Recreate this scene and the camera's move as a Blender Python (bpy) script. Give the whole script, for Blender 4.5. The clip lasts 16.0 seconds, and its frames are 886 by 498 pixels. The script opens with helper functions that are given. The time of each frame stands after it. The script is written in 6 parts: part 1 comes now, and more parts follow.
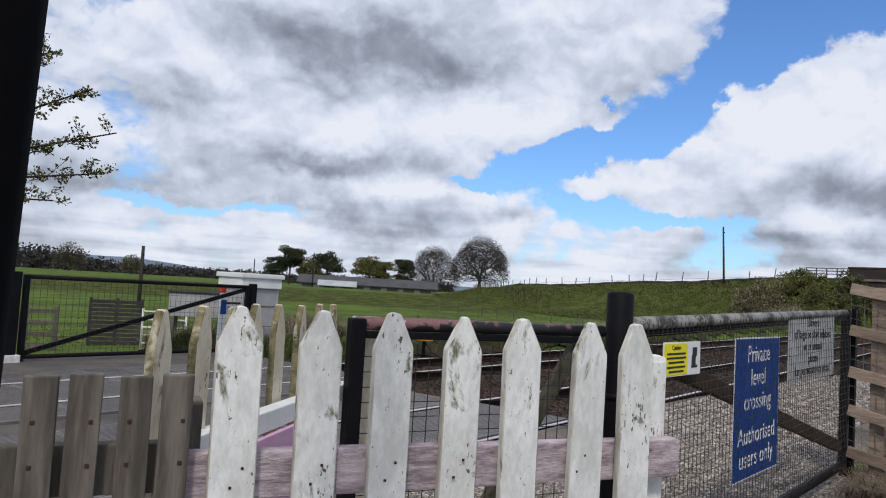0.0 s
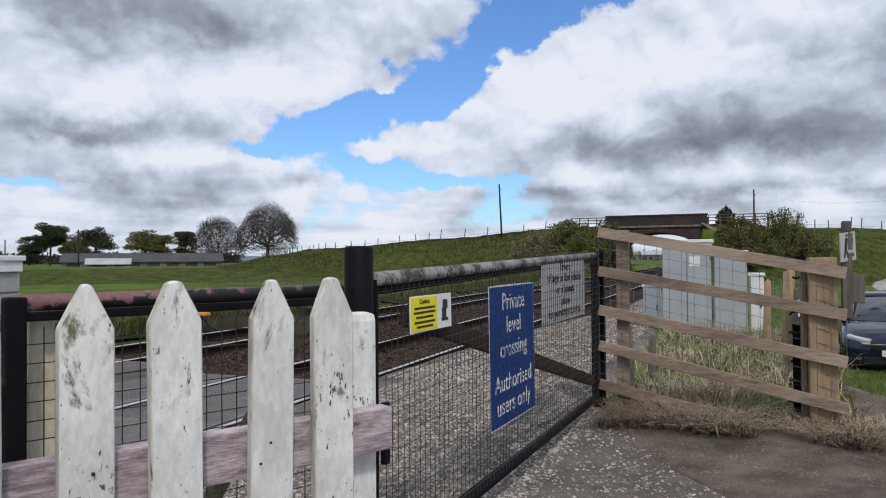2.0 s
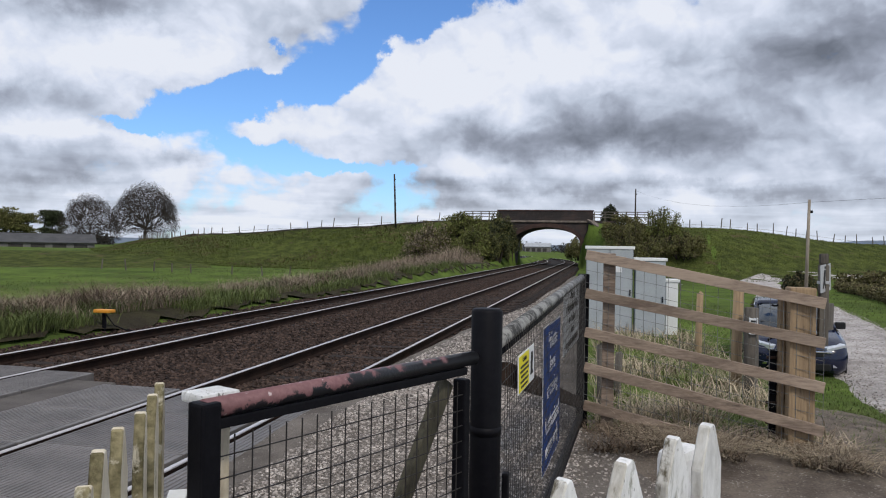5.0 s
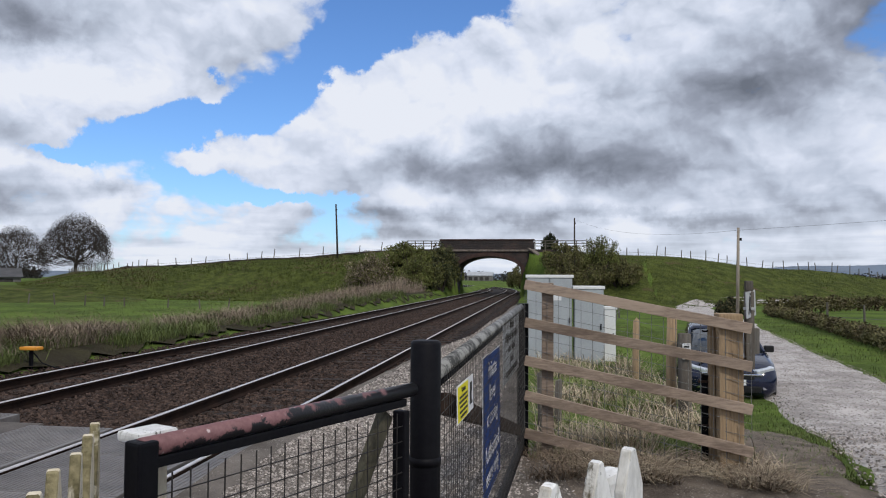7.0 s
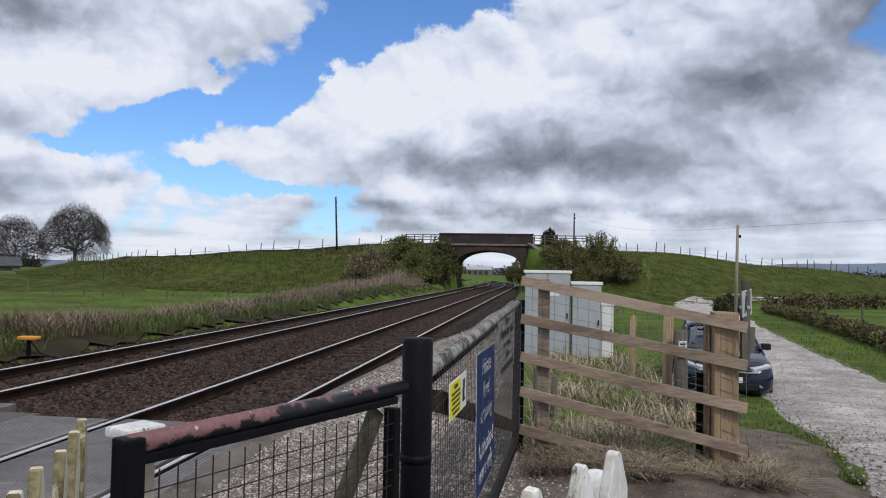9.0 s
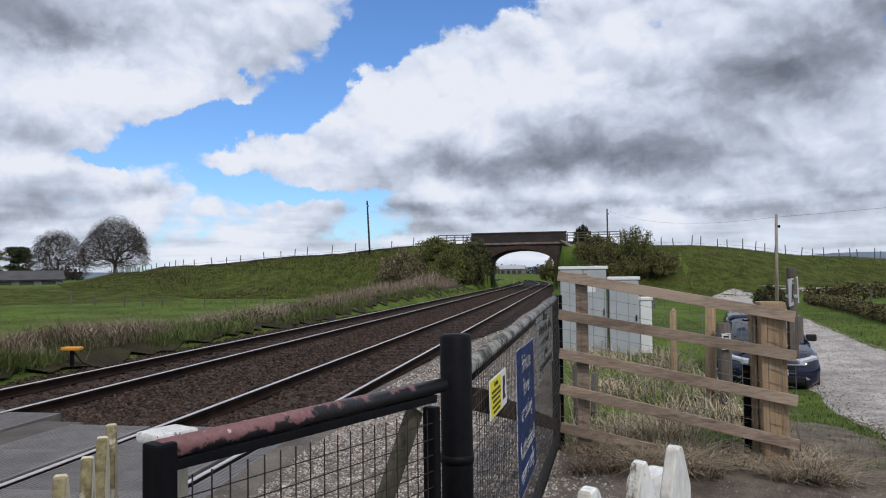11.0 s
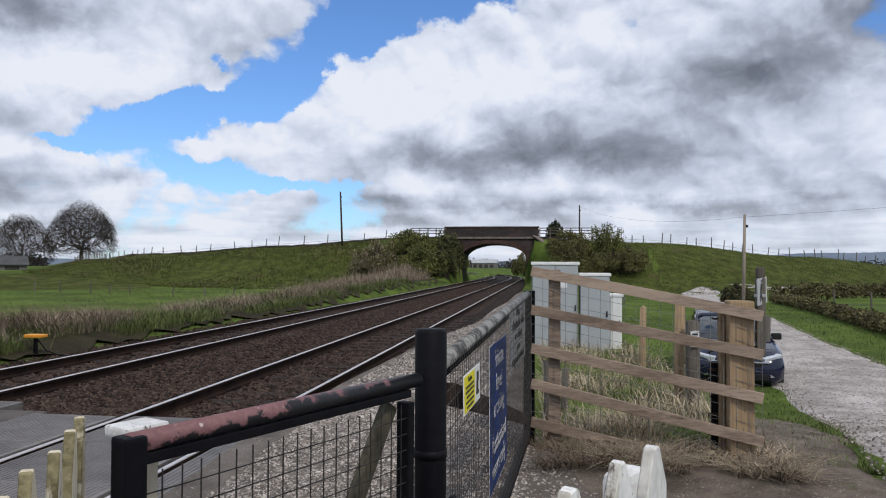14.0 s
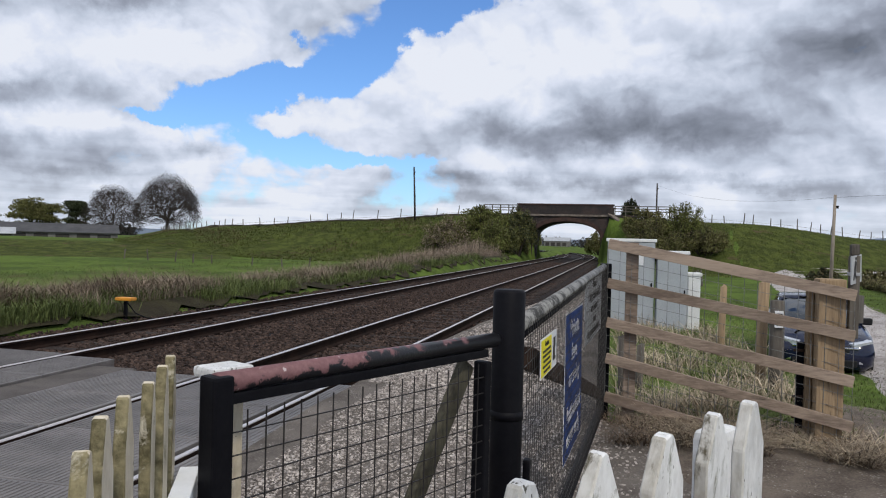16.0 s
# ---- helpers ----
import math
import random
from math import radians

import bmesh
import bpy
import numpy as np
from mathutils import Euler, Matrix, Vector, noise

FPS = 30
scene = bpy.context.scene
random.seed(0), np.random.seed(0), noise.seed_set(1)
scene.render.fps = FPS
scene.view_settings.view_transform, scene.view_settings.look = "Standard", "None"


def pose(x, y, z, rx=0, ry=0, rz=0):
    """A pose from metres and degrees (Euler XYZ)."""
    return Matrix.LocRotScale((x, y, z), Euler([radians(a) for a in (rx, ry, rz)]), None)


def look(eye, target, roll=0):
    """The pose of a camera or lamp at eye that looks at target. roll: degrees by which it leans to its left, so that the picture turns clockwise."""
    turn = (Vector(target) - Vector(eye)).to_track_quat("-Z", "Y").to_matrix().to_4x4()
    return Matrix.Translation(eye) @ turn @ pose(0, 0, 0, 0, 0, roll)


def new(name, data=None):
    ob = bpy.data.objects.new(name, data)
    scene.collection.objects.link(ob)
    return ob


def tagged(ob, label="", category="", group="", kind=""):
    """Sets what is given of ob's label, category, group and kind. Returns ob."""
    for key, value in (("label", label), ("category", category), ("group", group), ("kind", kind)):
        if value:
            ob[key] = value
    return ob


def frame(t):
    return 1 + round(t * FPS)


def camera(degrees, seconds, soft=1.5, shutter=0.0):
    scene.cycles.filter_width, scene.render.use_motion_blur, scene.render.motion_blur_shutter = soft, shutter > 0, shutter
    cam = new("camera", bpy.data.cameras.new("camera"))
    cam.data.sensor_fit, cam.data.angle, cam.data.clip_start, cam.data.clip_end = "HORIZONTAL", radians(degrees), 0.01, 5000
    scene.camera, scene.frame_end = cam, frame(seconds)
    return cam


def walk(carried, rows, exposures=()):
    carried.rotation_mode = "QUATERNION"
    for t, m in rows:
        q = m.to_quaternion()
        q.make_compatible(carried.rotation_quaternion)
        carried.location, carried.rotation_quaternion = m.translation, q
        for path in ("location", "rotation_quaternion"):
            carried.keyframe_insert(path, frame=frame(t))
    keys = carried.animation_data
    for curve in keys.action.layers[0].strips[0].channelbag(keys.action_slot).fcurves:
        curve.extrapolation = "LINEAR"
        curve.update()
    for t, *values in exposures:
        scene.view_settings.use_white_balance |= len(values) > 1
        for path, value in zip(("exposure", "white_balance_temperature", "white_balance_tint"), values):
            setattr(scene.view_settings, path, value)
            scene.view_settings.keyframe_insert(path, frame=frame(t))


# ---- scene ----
cam = camera(63.1, 16.0, soft=1.1)
PATH = [
    (0, (0.847, 1.311, 1.428), (-0.377, 2.888, 1.543), 3.4),
    (0.5, (0.88, 1.337, 1.416), (-0.344, 2.916, 1.513), 3.0),
    (1, (0.898, 1.395, 1.407), (-0.243, 3.036, 1.487), 2.2),
    (1.5, (0.995, 1.554, 1.433), (0.181, 3.38, 1.504), 0.9),
    (2, (0.887, 1.705, 1.409), (0.164, 3.569, 1.44), -0.4),
    (2.5, (0.634, 1.735, 1.472), (-0.328, 3.487, 1.56), -1.6),
    (3, (0.442, 1.73, 1.492), (-0.642, 3.404, 1.638), -0.7),
    (3.5, (0.29, 1.785, 1.528), (-0.715, 3.508, 1.669), 0.7),
    (4, (0.212, 1.773, 1.541), (-0.561, 3.615, 1.626), 1.6),
    (4.5, (0.008, 1.657, 1.615), (-0.546, 3.579, 1.642), 1.2),
    (5, (-0.023, 1.605, 1.676), (-0.445, 3.56, 1.675), 1.0),
    (7.5, (0.007, 1.542, 1.69), (-0.255, 3.523, 1.782), 0.4),
    (8, (0.007, 1.545, 1.685), (-0.258, 3.525, 1.77), 0.7),
    (8.5, (0.024, 1.546, 1.704), (-0.243, 3.527, 1.777), 0.9),
    (9, (0.026, 1.552, 1.705), (-0.239, 3.533, 1.77), 1.0),
    (11.5, (-0.019, 1.659, 1.658), (-0.383, 3.625, 1.724), -1.0),
    (12, (-0.062, 1.671, 1.635), (-0.419, 3.639, 1.683), -1.1),
    (12.5, (-0.079, 1.69, 1.627), (-0.398, 3.664, 1.66), -0.9),
    (13, (-0.051, 1.684, 1.632), (-0.328, 3.665, 1.663), -0.3),
    (13.5, (0.008, 1.714, 1.705), (-0.255, 3.697, 1.744), -0.0),
    (14, (-0.015, 1.654, 1.684), (-0.294, 3.634, 1.732), 0.3),
    (14.5, (-0.001, 1.667, 1.647), (-0.32, 3.64, 1.698), 0.8),
    (15, (-0.028, 1.682, 1.64), (-0.386, 3.649, 1.681), 1.1),
    (15.5, (-0.049, 1.682, 1.632), (-0.479, 3.635, 1.648), 1.3),
    (16, (-0.046, 1.679, 1.624), (-0.519, 3.622, 1.604), 1.5),
]
walk(cam, [(t, look(eye, target, roll)) for t, eye, target, roll in PATH])


# ---- world, sun, exposure ----
SUN_EL, SUN_AZ = 48.0, 150.0      # degrees; azimuth clockwise from the track's heading


def sun_from(el, az):
    e, a = radians(el), radians(az)
    return Vector((math.sin(a) * math.cos(e), math.cos(a) * math.cos(e), math.sin(e)))


sun = new("sun", bpy.data.lights.new("sun", "SUN"))
sun.data.energy, sun.data.angle, sun.data.color = 1.95, radians(7), (1.0, 0.93, 0.82)
sun.matrix_world = look(sun_from(SUN_EL, SUN_AZ) * 50, (0, 0, 0))


class Graph:
    """Short hand for node graphs."""

    def __init__(self, tree):
        self.t = tree

    def node(self, kind, ins=()):
        n = self.t.nodes.new(kind)
        for k, v in (ins.items() if isinstance(ins, dict) else enumerate(ins)):
            if v is None:
                continue
            if isinstance(v, bpy.types.NodeSocket):
                self.t.links.new(v, n.inputs[k])
            else:
                n.inputs[k].default_value = v
        return n

    def math(self, op, a, b=None, c=None, clamp=False):
        n = self.node("ShaderNodeMath", (a, b, c))
        n.operation, n.use_clamp = op, clamp
        return n.outputs[0]

    def noise(self, vec, scale, detail=4, rough=0.55, dist=0.0):
        return self.node("ShaderNodeTexNoise", {"Vector": vec, "Scale": scale, "Detail": detail, "Roughness": rough, "Distortion": dist})

    def ramp(self, fac, *stops):
        n = self.node("ShaderNodeValToRGB", (fac,))
        r = n.color_ramp
        while len(r.elements) < len(stops):
            r.elements.new(0.5)
        for e, (p, c) in zip(r.elements, stops):
            e.position = p
            e.color = (*c, 1) if isinstance(c, tuple) else (c, c, c, 1)
        return n.outputs[0]

    def smooth(self, v, lo, hi):
        n = self.node("ShaderNodeMapRange", {"Value": v, "From Min": lo, "From Max": hi})
        n.interpolation_type = "SMOOTHSTEP"
        return n.outputs[0]

    def add(self, a, b):
        n = self.node("ShaderNodeVectorMath", (a, b))
        n.operation = "ADD"
        return n.outputs[0]

    def mix(self, fac, a, b, blend="MIX"):
        n = self.node("ShaderNodeMix")
        n.data_type, n.blend_type = "RGBA", blend
        for i, v in ((0, fac), (6, a), (7, b)):
            if isinstance(v, bpy.types.NodeSocket):
                self.t.links.new(v, n.inputs[i])
            else:
                n.inputs[i].default_value = (*v, 1) if isinstance(v, tuple) else v
        return n.outputs[2]


def build_world():
    world = bpy.data.worlds.new("sky")
    scene.world = world
    world.use_nodes = True
    t = world.node_tree
    t.nodes.clear()
    g = Graph(t)
    co = g.node("ShaderNodeTexCoord").outputs["Generated"]
    xyz = g.node("ShaderNodeSeparateXYZ", (co,)).outputs
    az0 = g.math("MULTIPLY", g.math("ARCTAN2", xyz[0], xyz[1]), 57.2958)
    el0 = g.math("MULTIPLY", g.math("ARCSINE", xyz[2]), 57.2958)
    # cloud layer seen in perspective: flatter towards the horizon
    zz = g.math("ADD", g.math("MAXIMUM", xyz[2], 0.0), 0.40)
    px, py = g.math("DIVIDE", xyz[0], zz), g.math("DIVIDE", xyz[1], zz)
    plane = g.node("ShaderNodeCombineXYZ", (px, py, 0.0)).outputs[0]
    # heaped clouds: billows on the dome, lit from above
    ball = g.node("ShaderNodeMapping", {"Vector": co, "Scale": (1.0, 1.0, 1.35)}).outputs[0]
    swirl = g.node("ShaderNodeVectorMath", (g.noise(ball, 9.0, 4, 0.55).outputs["Color"], (0.075, 0.075, 0.075)))
    swirl.operation = "MULTIPLY"
    bent = g.add(ball, swirl.outputs[0])

    def heaps(at, fine_):
        v = g.node("ShaderNodeTexVoronoi", {"Vector": at, "Scale": 8.0, "Detail": 4.0, "Roughness": 0.5})
        v.feature = "SMOOTH_F1"
        v.inputs["Smoothness"].default_value = 0.6
        v.normalize = True
        puff = g.math("MULTIPLY", g.math("SUBTRACT", 0.25, v.outputs["Distance"]), 1.2)
        return g.math("MULTIPLY_ADD", g.noise(at, 5.0, fine_, 0.52).outputs[0], 0.8, puff)

    n1 = heaps(bent, 10)
    n2 = heaps(g.add(bent, (0.0, 0.0, 0.055)), 5)
    n3 = heaps(g.add(bent, (0.006, 0.0, 0.018)), 9)
    big = g.noise(plane, 1.3, 4, 0.5)
    fine = g.noise(plane, 8.0, 8, 0.62).outputs[0]
    warp = g.noise(co, 11.0, 9, 0.66)
    wx = g.node("ShaderNodeSeparateXYZ", (warp.outputs["Color"],)).outputs
    az = g.math("ADD", az0, g.math("MULTIPLY", g.math("SUBTRACT", wx[0], 0.5), 7.0))
    el = g.math("ADD", el0, g.math("MULTIPLY", g.math("SUBTRACT", wx[1], 0.5), 4.6))

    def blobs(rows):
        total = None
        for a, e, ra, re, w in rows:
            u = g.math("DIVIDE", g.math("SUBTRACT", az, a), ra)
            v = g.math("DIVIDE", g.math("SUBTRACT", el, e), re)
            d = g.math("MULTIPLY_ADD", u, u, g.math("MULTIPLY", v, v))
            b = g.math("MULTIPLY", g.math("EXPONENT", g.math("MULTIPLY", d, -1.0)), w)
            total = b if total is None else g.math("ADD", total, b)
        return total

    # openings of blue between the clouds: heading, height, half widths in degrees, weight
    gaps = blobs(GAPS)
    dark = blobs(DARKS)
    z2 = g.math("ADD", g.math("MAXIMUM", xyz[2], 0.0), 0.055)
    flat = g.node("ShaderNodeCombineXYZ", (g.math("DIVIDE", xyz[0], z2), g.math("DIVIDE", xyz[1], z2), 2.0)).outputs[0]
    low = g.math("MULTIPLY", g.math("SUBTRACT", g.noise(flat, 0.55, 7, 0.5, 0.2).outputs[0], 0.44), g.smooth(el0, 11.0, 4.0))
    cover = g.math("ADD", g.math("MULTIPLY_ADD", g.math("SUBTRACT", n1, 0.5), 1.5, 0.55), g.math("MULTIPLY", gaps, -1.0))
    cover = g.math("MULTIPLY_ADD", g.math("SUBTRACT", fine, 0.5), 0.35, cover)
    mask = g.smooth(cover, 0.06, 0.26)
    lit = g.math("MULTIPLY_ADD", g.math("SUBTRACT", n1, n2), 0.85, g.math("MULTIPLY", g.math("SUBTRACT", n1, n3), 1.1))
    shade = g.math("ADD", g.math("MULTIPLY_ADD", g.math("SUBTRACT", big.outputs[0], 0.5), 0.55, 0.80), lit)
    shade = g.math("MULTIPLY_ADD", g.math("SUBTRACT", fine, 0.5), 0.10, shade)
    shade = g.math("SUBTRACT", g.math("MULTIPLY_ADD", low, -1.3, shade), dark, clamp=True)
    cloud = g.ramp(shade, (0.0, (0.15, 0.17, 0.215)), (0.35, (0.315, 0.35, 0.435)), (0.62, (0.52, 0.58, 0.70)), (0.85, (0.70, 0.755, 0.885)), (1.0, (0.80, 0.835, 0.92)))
    # pale haze low over the land
    haze = g.smooth(el0, 7.0, 0.0)
    cloud = g.mix(g.math("MULTIPLY", haze, 0.30), cloud, (0.78, 0.83, 0.90))
    sky = g.node("ShaderNodeTexSky")
    sky.sky_type, sky.sun_disc, sky.sun_elevation, sky.sun_rotation = "NISHITA", False, radians(SUN_EL), radians(SUN_AZ)
    sky.air_density, sky.dust_density, sky.ozone_density = 1.1, 0.4, 2.5
    deep = g.mix(1.0, sky.outputs[0], (0.60, 0.83, 1.17), "MULTIPLY")
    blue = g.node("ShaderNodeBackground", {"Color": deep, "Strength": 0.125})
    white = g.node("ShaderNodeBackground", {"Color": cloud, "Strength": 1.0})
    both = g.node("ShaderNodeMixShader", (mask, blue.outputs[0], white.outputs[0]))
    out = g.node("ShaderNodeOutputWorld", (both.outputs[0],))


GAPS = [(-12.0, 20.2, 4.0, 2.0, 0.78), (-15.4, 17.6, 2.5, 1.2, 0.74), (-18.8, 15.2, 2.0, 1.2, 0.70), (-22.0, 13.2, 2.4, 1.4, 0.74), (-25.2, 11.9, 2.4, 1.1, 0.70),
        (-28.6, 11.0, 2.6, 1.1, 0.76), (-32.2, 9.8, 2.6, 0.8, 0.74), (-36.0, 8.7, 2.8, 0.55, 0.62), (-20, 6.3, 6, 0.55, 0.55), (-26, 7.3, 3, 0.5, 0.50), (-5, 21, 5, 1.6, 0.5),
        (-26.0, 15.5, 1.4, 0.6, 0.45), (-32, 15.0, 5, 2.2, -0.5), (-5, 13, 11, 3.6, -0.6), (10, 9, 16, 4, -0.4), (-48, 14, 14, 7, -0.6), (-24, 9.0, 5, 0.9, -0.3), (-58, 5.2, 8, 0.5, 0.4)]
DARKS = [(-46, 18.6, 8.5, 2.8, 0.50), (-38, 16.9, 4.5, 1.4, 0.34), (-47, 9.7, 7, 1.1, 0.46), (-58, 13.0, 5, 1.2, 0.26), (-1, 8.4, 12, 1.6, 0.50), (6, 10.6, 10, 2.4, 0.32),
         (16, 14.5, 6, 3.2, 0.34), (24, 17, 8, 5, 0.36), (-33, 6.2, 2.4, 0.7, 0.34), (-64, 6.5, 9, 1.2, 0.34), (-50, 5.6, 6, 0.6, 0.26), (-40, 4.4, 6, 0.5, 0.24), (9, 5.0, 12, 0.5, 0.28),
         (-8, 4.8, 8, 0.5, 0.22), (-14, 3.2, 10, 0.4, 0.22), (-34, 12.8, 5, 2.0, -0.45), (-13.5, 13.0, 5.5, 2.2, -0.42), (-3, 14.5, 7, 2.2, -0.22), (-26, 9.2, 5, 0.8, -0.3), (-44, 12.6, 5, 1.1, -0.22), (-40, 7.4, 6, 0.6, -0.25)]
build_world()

# ---- materials ----


def material(name, colour, second=None, scale=6.0, rough=0.8, metal=0.0, bump=0.3, grain=40.0, spread=0.5, stretch=(1, 1, 1), stain=None, stain_at=0.62,
             island=0.0, objects=0.0, spec=0.2, bump_size=0.01, stain_scale=2.5, speck=None):
    """A worn surface: two colours in patches, fine grain, a stain colour, bump."""
    m = bpy.data.materials.new(name)
    m.use_nodes = True
    g = Graph(m.node_tree)
    b = m.node_tree.nodes["Principled BSDF"]
    co = g.node("ShaderNodeTexCoord").outputs["Object"]
    co = g.node("ShaderNodeMapping", {"Vector": co, "Scale": stretch}).outputs[0]
    if objects:
        r = g.node("ShaderNodeObjectInfo").outputs["Random"]
        co = g.add(co, g.node("ShaderNodeCombineXYZ", (g.math("MULTIPLY", r, 37.0), g.math("MULTIPLY", r, 17.0), 0.0)).outputs[0])
    patch = g.noise(co, scale, 5, 0.6).outputs[0]
    fine = g.noise(co, grain, 6, 0.65).outputs[0]
    second = second or tuple(c * 0.6 for c in colour)
    f = g.smooth(g.math("MULTIPLY_ADD", g.math("SUBTRACT", fine, 0.5), 0.7, patch), 0.5 - spread / 2, 0.5 + spread / 2)
    col = g.mix(f, second, colour)
    if stain:
        s = g.noise(co, stain_scale, 8, 0.7, 0.4).outputs[0]
        col = g.mix(g.smooth(s, stain_at, stain_at + 0.1), col, stain)
    if speck:
        dots = g.noise(co, speck[1], 3, 0.6).outputs[0]
        where = g.noise(co, speck[1] * 0.12, 4, 0.6).outputs[0]
        f = g.smooth(g.math("MULTIPLY_ADD", g.math("SUBTRACT", where, 0.5), 0.55, dots), speck[2], speck[2] + 0.05)
        col = g.mix(f, col, speck[0])
    value = None
    if island:
        value = g.math("MULTIPLY_ADD", g.node("ShaderNodeNewGeometry").outputs["Random Per Island"], 2 * island, 1 - island)
    if objects:
        o = g.math("MULTIPLY_ADD", g.node("ShaderNodeObjectInfo").outputs["Random"], 2 * objects, 1 - objects)
        value = o if value is None else g.math("MULTIPLY", value, o)
    if value is not None:
        col = g.node("ShaderNodeHueSaturation", {"Color": col, "Value": value}).outputs[0]
    m.node_tree.links.new(col, b.inputs["Base Color"])
    b.inputs["Roughness"].default_value, b.inputs["Metallic"].default_value = rough, metal
    b.inputs["Specular IOR Level"].default_value = spec
    if bump:
        n = g.node("ShaderNodeBump", {"Strength": bump, "Distance": bump_size, "Height": g.math("ADD", fine, g.math("MULTIPLY", patch, 0.5))})
        m.node_tree.links.new(n.outputs[0], b.inputs["Normal"])
    return m


def brick_material(name, a, b, mortar, w, h):
    """Brick courses on upright faces, by the wall's own axes."""
    m = bpy.data.materials.new(name)
    m.use_nodes = True
    g = Graph(m.node_tree)
    p = m.node_tree.nodes["Principled BSDF"]
    co = g.node("ShaderNodeTexCoord").outputs["Object"]
    x = g.node("ShaderNodeSeparateXYZ", (co,)).outputs
    v = g.node("ShaderNodeCombineXYZ", (g.math("ADD", x[0], x[1]), x[2], 0.0)).outputs[0]
    br = g.node("ShaderNodeTexBrick", {"Vector": v, "Color1": (*a, 1), "Color2": (*b, 1), "Mortar": (*mortar, 1), "Scale": 1.0, "Mortar Size": 0.012, "Brick Width": w, "Row Height": h})
    soot = g.noise(co, 0.6, 6, 0.65).outputs[0]
    fine = g.noise(co, 9.0, 5, 0.6).outputs[0]
    col = g.mix(g.smooth(soot, 0.40, 0.62), (0.022, 0.019, 0.019), br.outputs[0])
    col = g.mix(g.math("MULTIPLY", fine, 0.4), col, (0.045, 0.034, 0.032))
    m.node_tree.links.new(col, p.inputs["Base Color"])
    p.inputs["Roughness"].default_value = 0.9
    n = g.node("ShaderNodeBump", {"Strength": 0.6, "Distance": 0.02, "Height": g.math("ADD", br.outputs[1], fine)})
    m.node_tree.links.new(n.outputs[0], p.inputs["Normal"])
    return m


def glass_material(name, tint, rough=0.03):
    m = bpy.data.materials.new(name)
    m.use_nodes = True
    b = m.node_tree.nodes["Principled BSDF"]
    b.inputs["Base Color"].default_value = (*tint, 1)
    b.inputs["Roughness"].default_value = rough
    b.inputs["Specular IOR Level"].default_value = 0.7
    b.inputs["Coat Weight"].default_value = 0.6
    return m


def worn_paint(name):
    """Black paint chipped through to a dull red undercoat, most of all towards x = 0 and on top."""
    m = bpy.data.materials.new(name)
    m.use_nodes = True
    g = Graph(m.node_tree)
    b = m.node_tree.nodes["Principled BSDF"]
    co = g.node("ShaderNodeTexCoord").outputs["Object"]
    x = g.node("ShaderNodeSeparateXYZ", (co,)).outputs
    wear = g.noise(co, 16.0, 8, 0.68, 0.3).outputs[0]
    fine = g.noise(co, 70.0, 5, 0.6).outputs[0]
    f = g.math("MULTIPLY_ADD", x[0], -0.36, g.math("MULTIPLY_ADD", g.math("SUBTRACT", x[2], 1.30), 7.0, g.math("ADD", wear, 0.16)))
    bare = g.smooth(f, 0.52, 0.60)
    red = g.mix(fine, (0.10, 0.045, 0.048), (0.27, 0.14, 0.145))
    red = g.mix(g.smooth(g.noise(co, 42.0, 4, 0.6).outputs[0], 0.62, 0.68), red, (0.46, 0.38, 0.38))
    m.node_tree.links.new(g.mix(bare, (0.010, 0.010, 0.012), red), b.inputs["Base Color"])
    m.node_tree.links.new(g.math("MULTIPLY_ADD", bare, 0.25, 0.40), b.inputs["Roughness"])
    b.inputs["Specular IOR Level"].default_value = 0.35
    n = g.node("ShaderNodeBump", {"Strength": 0.4, "Distance": 0.003, "Height": g.math("ADD", wear, fine)})
    m.node_tree.links.new(n.outputs[0], b.inputs["Normal"])
    return m


M = {}
M["white_paint"] = material("white_paint", (0.78, 0.78, 0.77), (0.54, 0.535, 0.52), 11, 0.6, bump=0.5, grain=80, speck=((0.10, 0.095, 0.08), 130, 0.66), stain=(0.13, 0.13, 0.075), stain_at=0.57, stain_scale=11, objects=0.06, stretch=(1, 1, 0.45), bump_size=0.004)
M["cream_paint"] = material("cream_paint", (0.70, 0.63, 0.50), (0.50, 0.43, 0.31), 10, 0.7, bump=0.5, grain=70, speck=((0.10, 0.085, 0.05), 110, 0.66), stain=(0.13, 0.11, 0.05), stain_at=0.585, stain_scale=9, objects=0.08, stretch=(1, 1, 0.4), bump_size=0.004)
M["mossy_edge"] = material("mossy_edge", (0.30, 0.26, 0.15), (0.075, 0.065, 0.032), 14, 0.9, bump=0.6, grain=60, stain=(0.50, 0.46, 0.36), stain_at=0.57, stain_scale=12, objects=0.1)
M["mauve_rail"] = material("mauve_rail", (0.55, 0.47, 0.50), (0.20, 0.15, 0.17), 8, 0.75, bump=0.6, grain=45, stretch=(1, 1, 5), stain=(0.07, 0.055, 0.06), stain_at=0.60, stain_scale=4, bump_size=0.006)
M["grey_wood"] = material("grey_wood", (0.19, 0.165, 0.142), (0.065, 0.056, 0.048), 14, 0.85, bump=0.6, grain=60, stretch=(1, 1, 0.12), stain=(0.035, 0.03, 0.03), stain_at=0.66, stain_scale=5, objects=0.10, bump_size=0.005)
M["fence_wood"] = material("fence_wood", (0.34, 0.265, 0.205), (0.15, 0.112, 0.088), 5, 0.85, bump=0.6, grain=60, stretch=(0.14, 1, 1), stain=(0.085, 0.065, 0.052), stain_at=0.62, stain_scale=6, objects=0.14, bump_size=0.006)
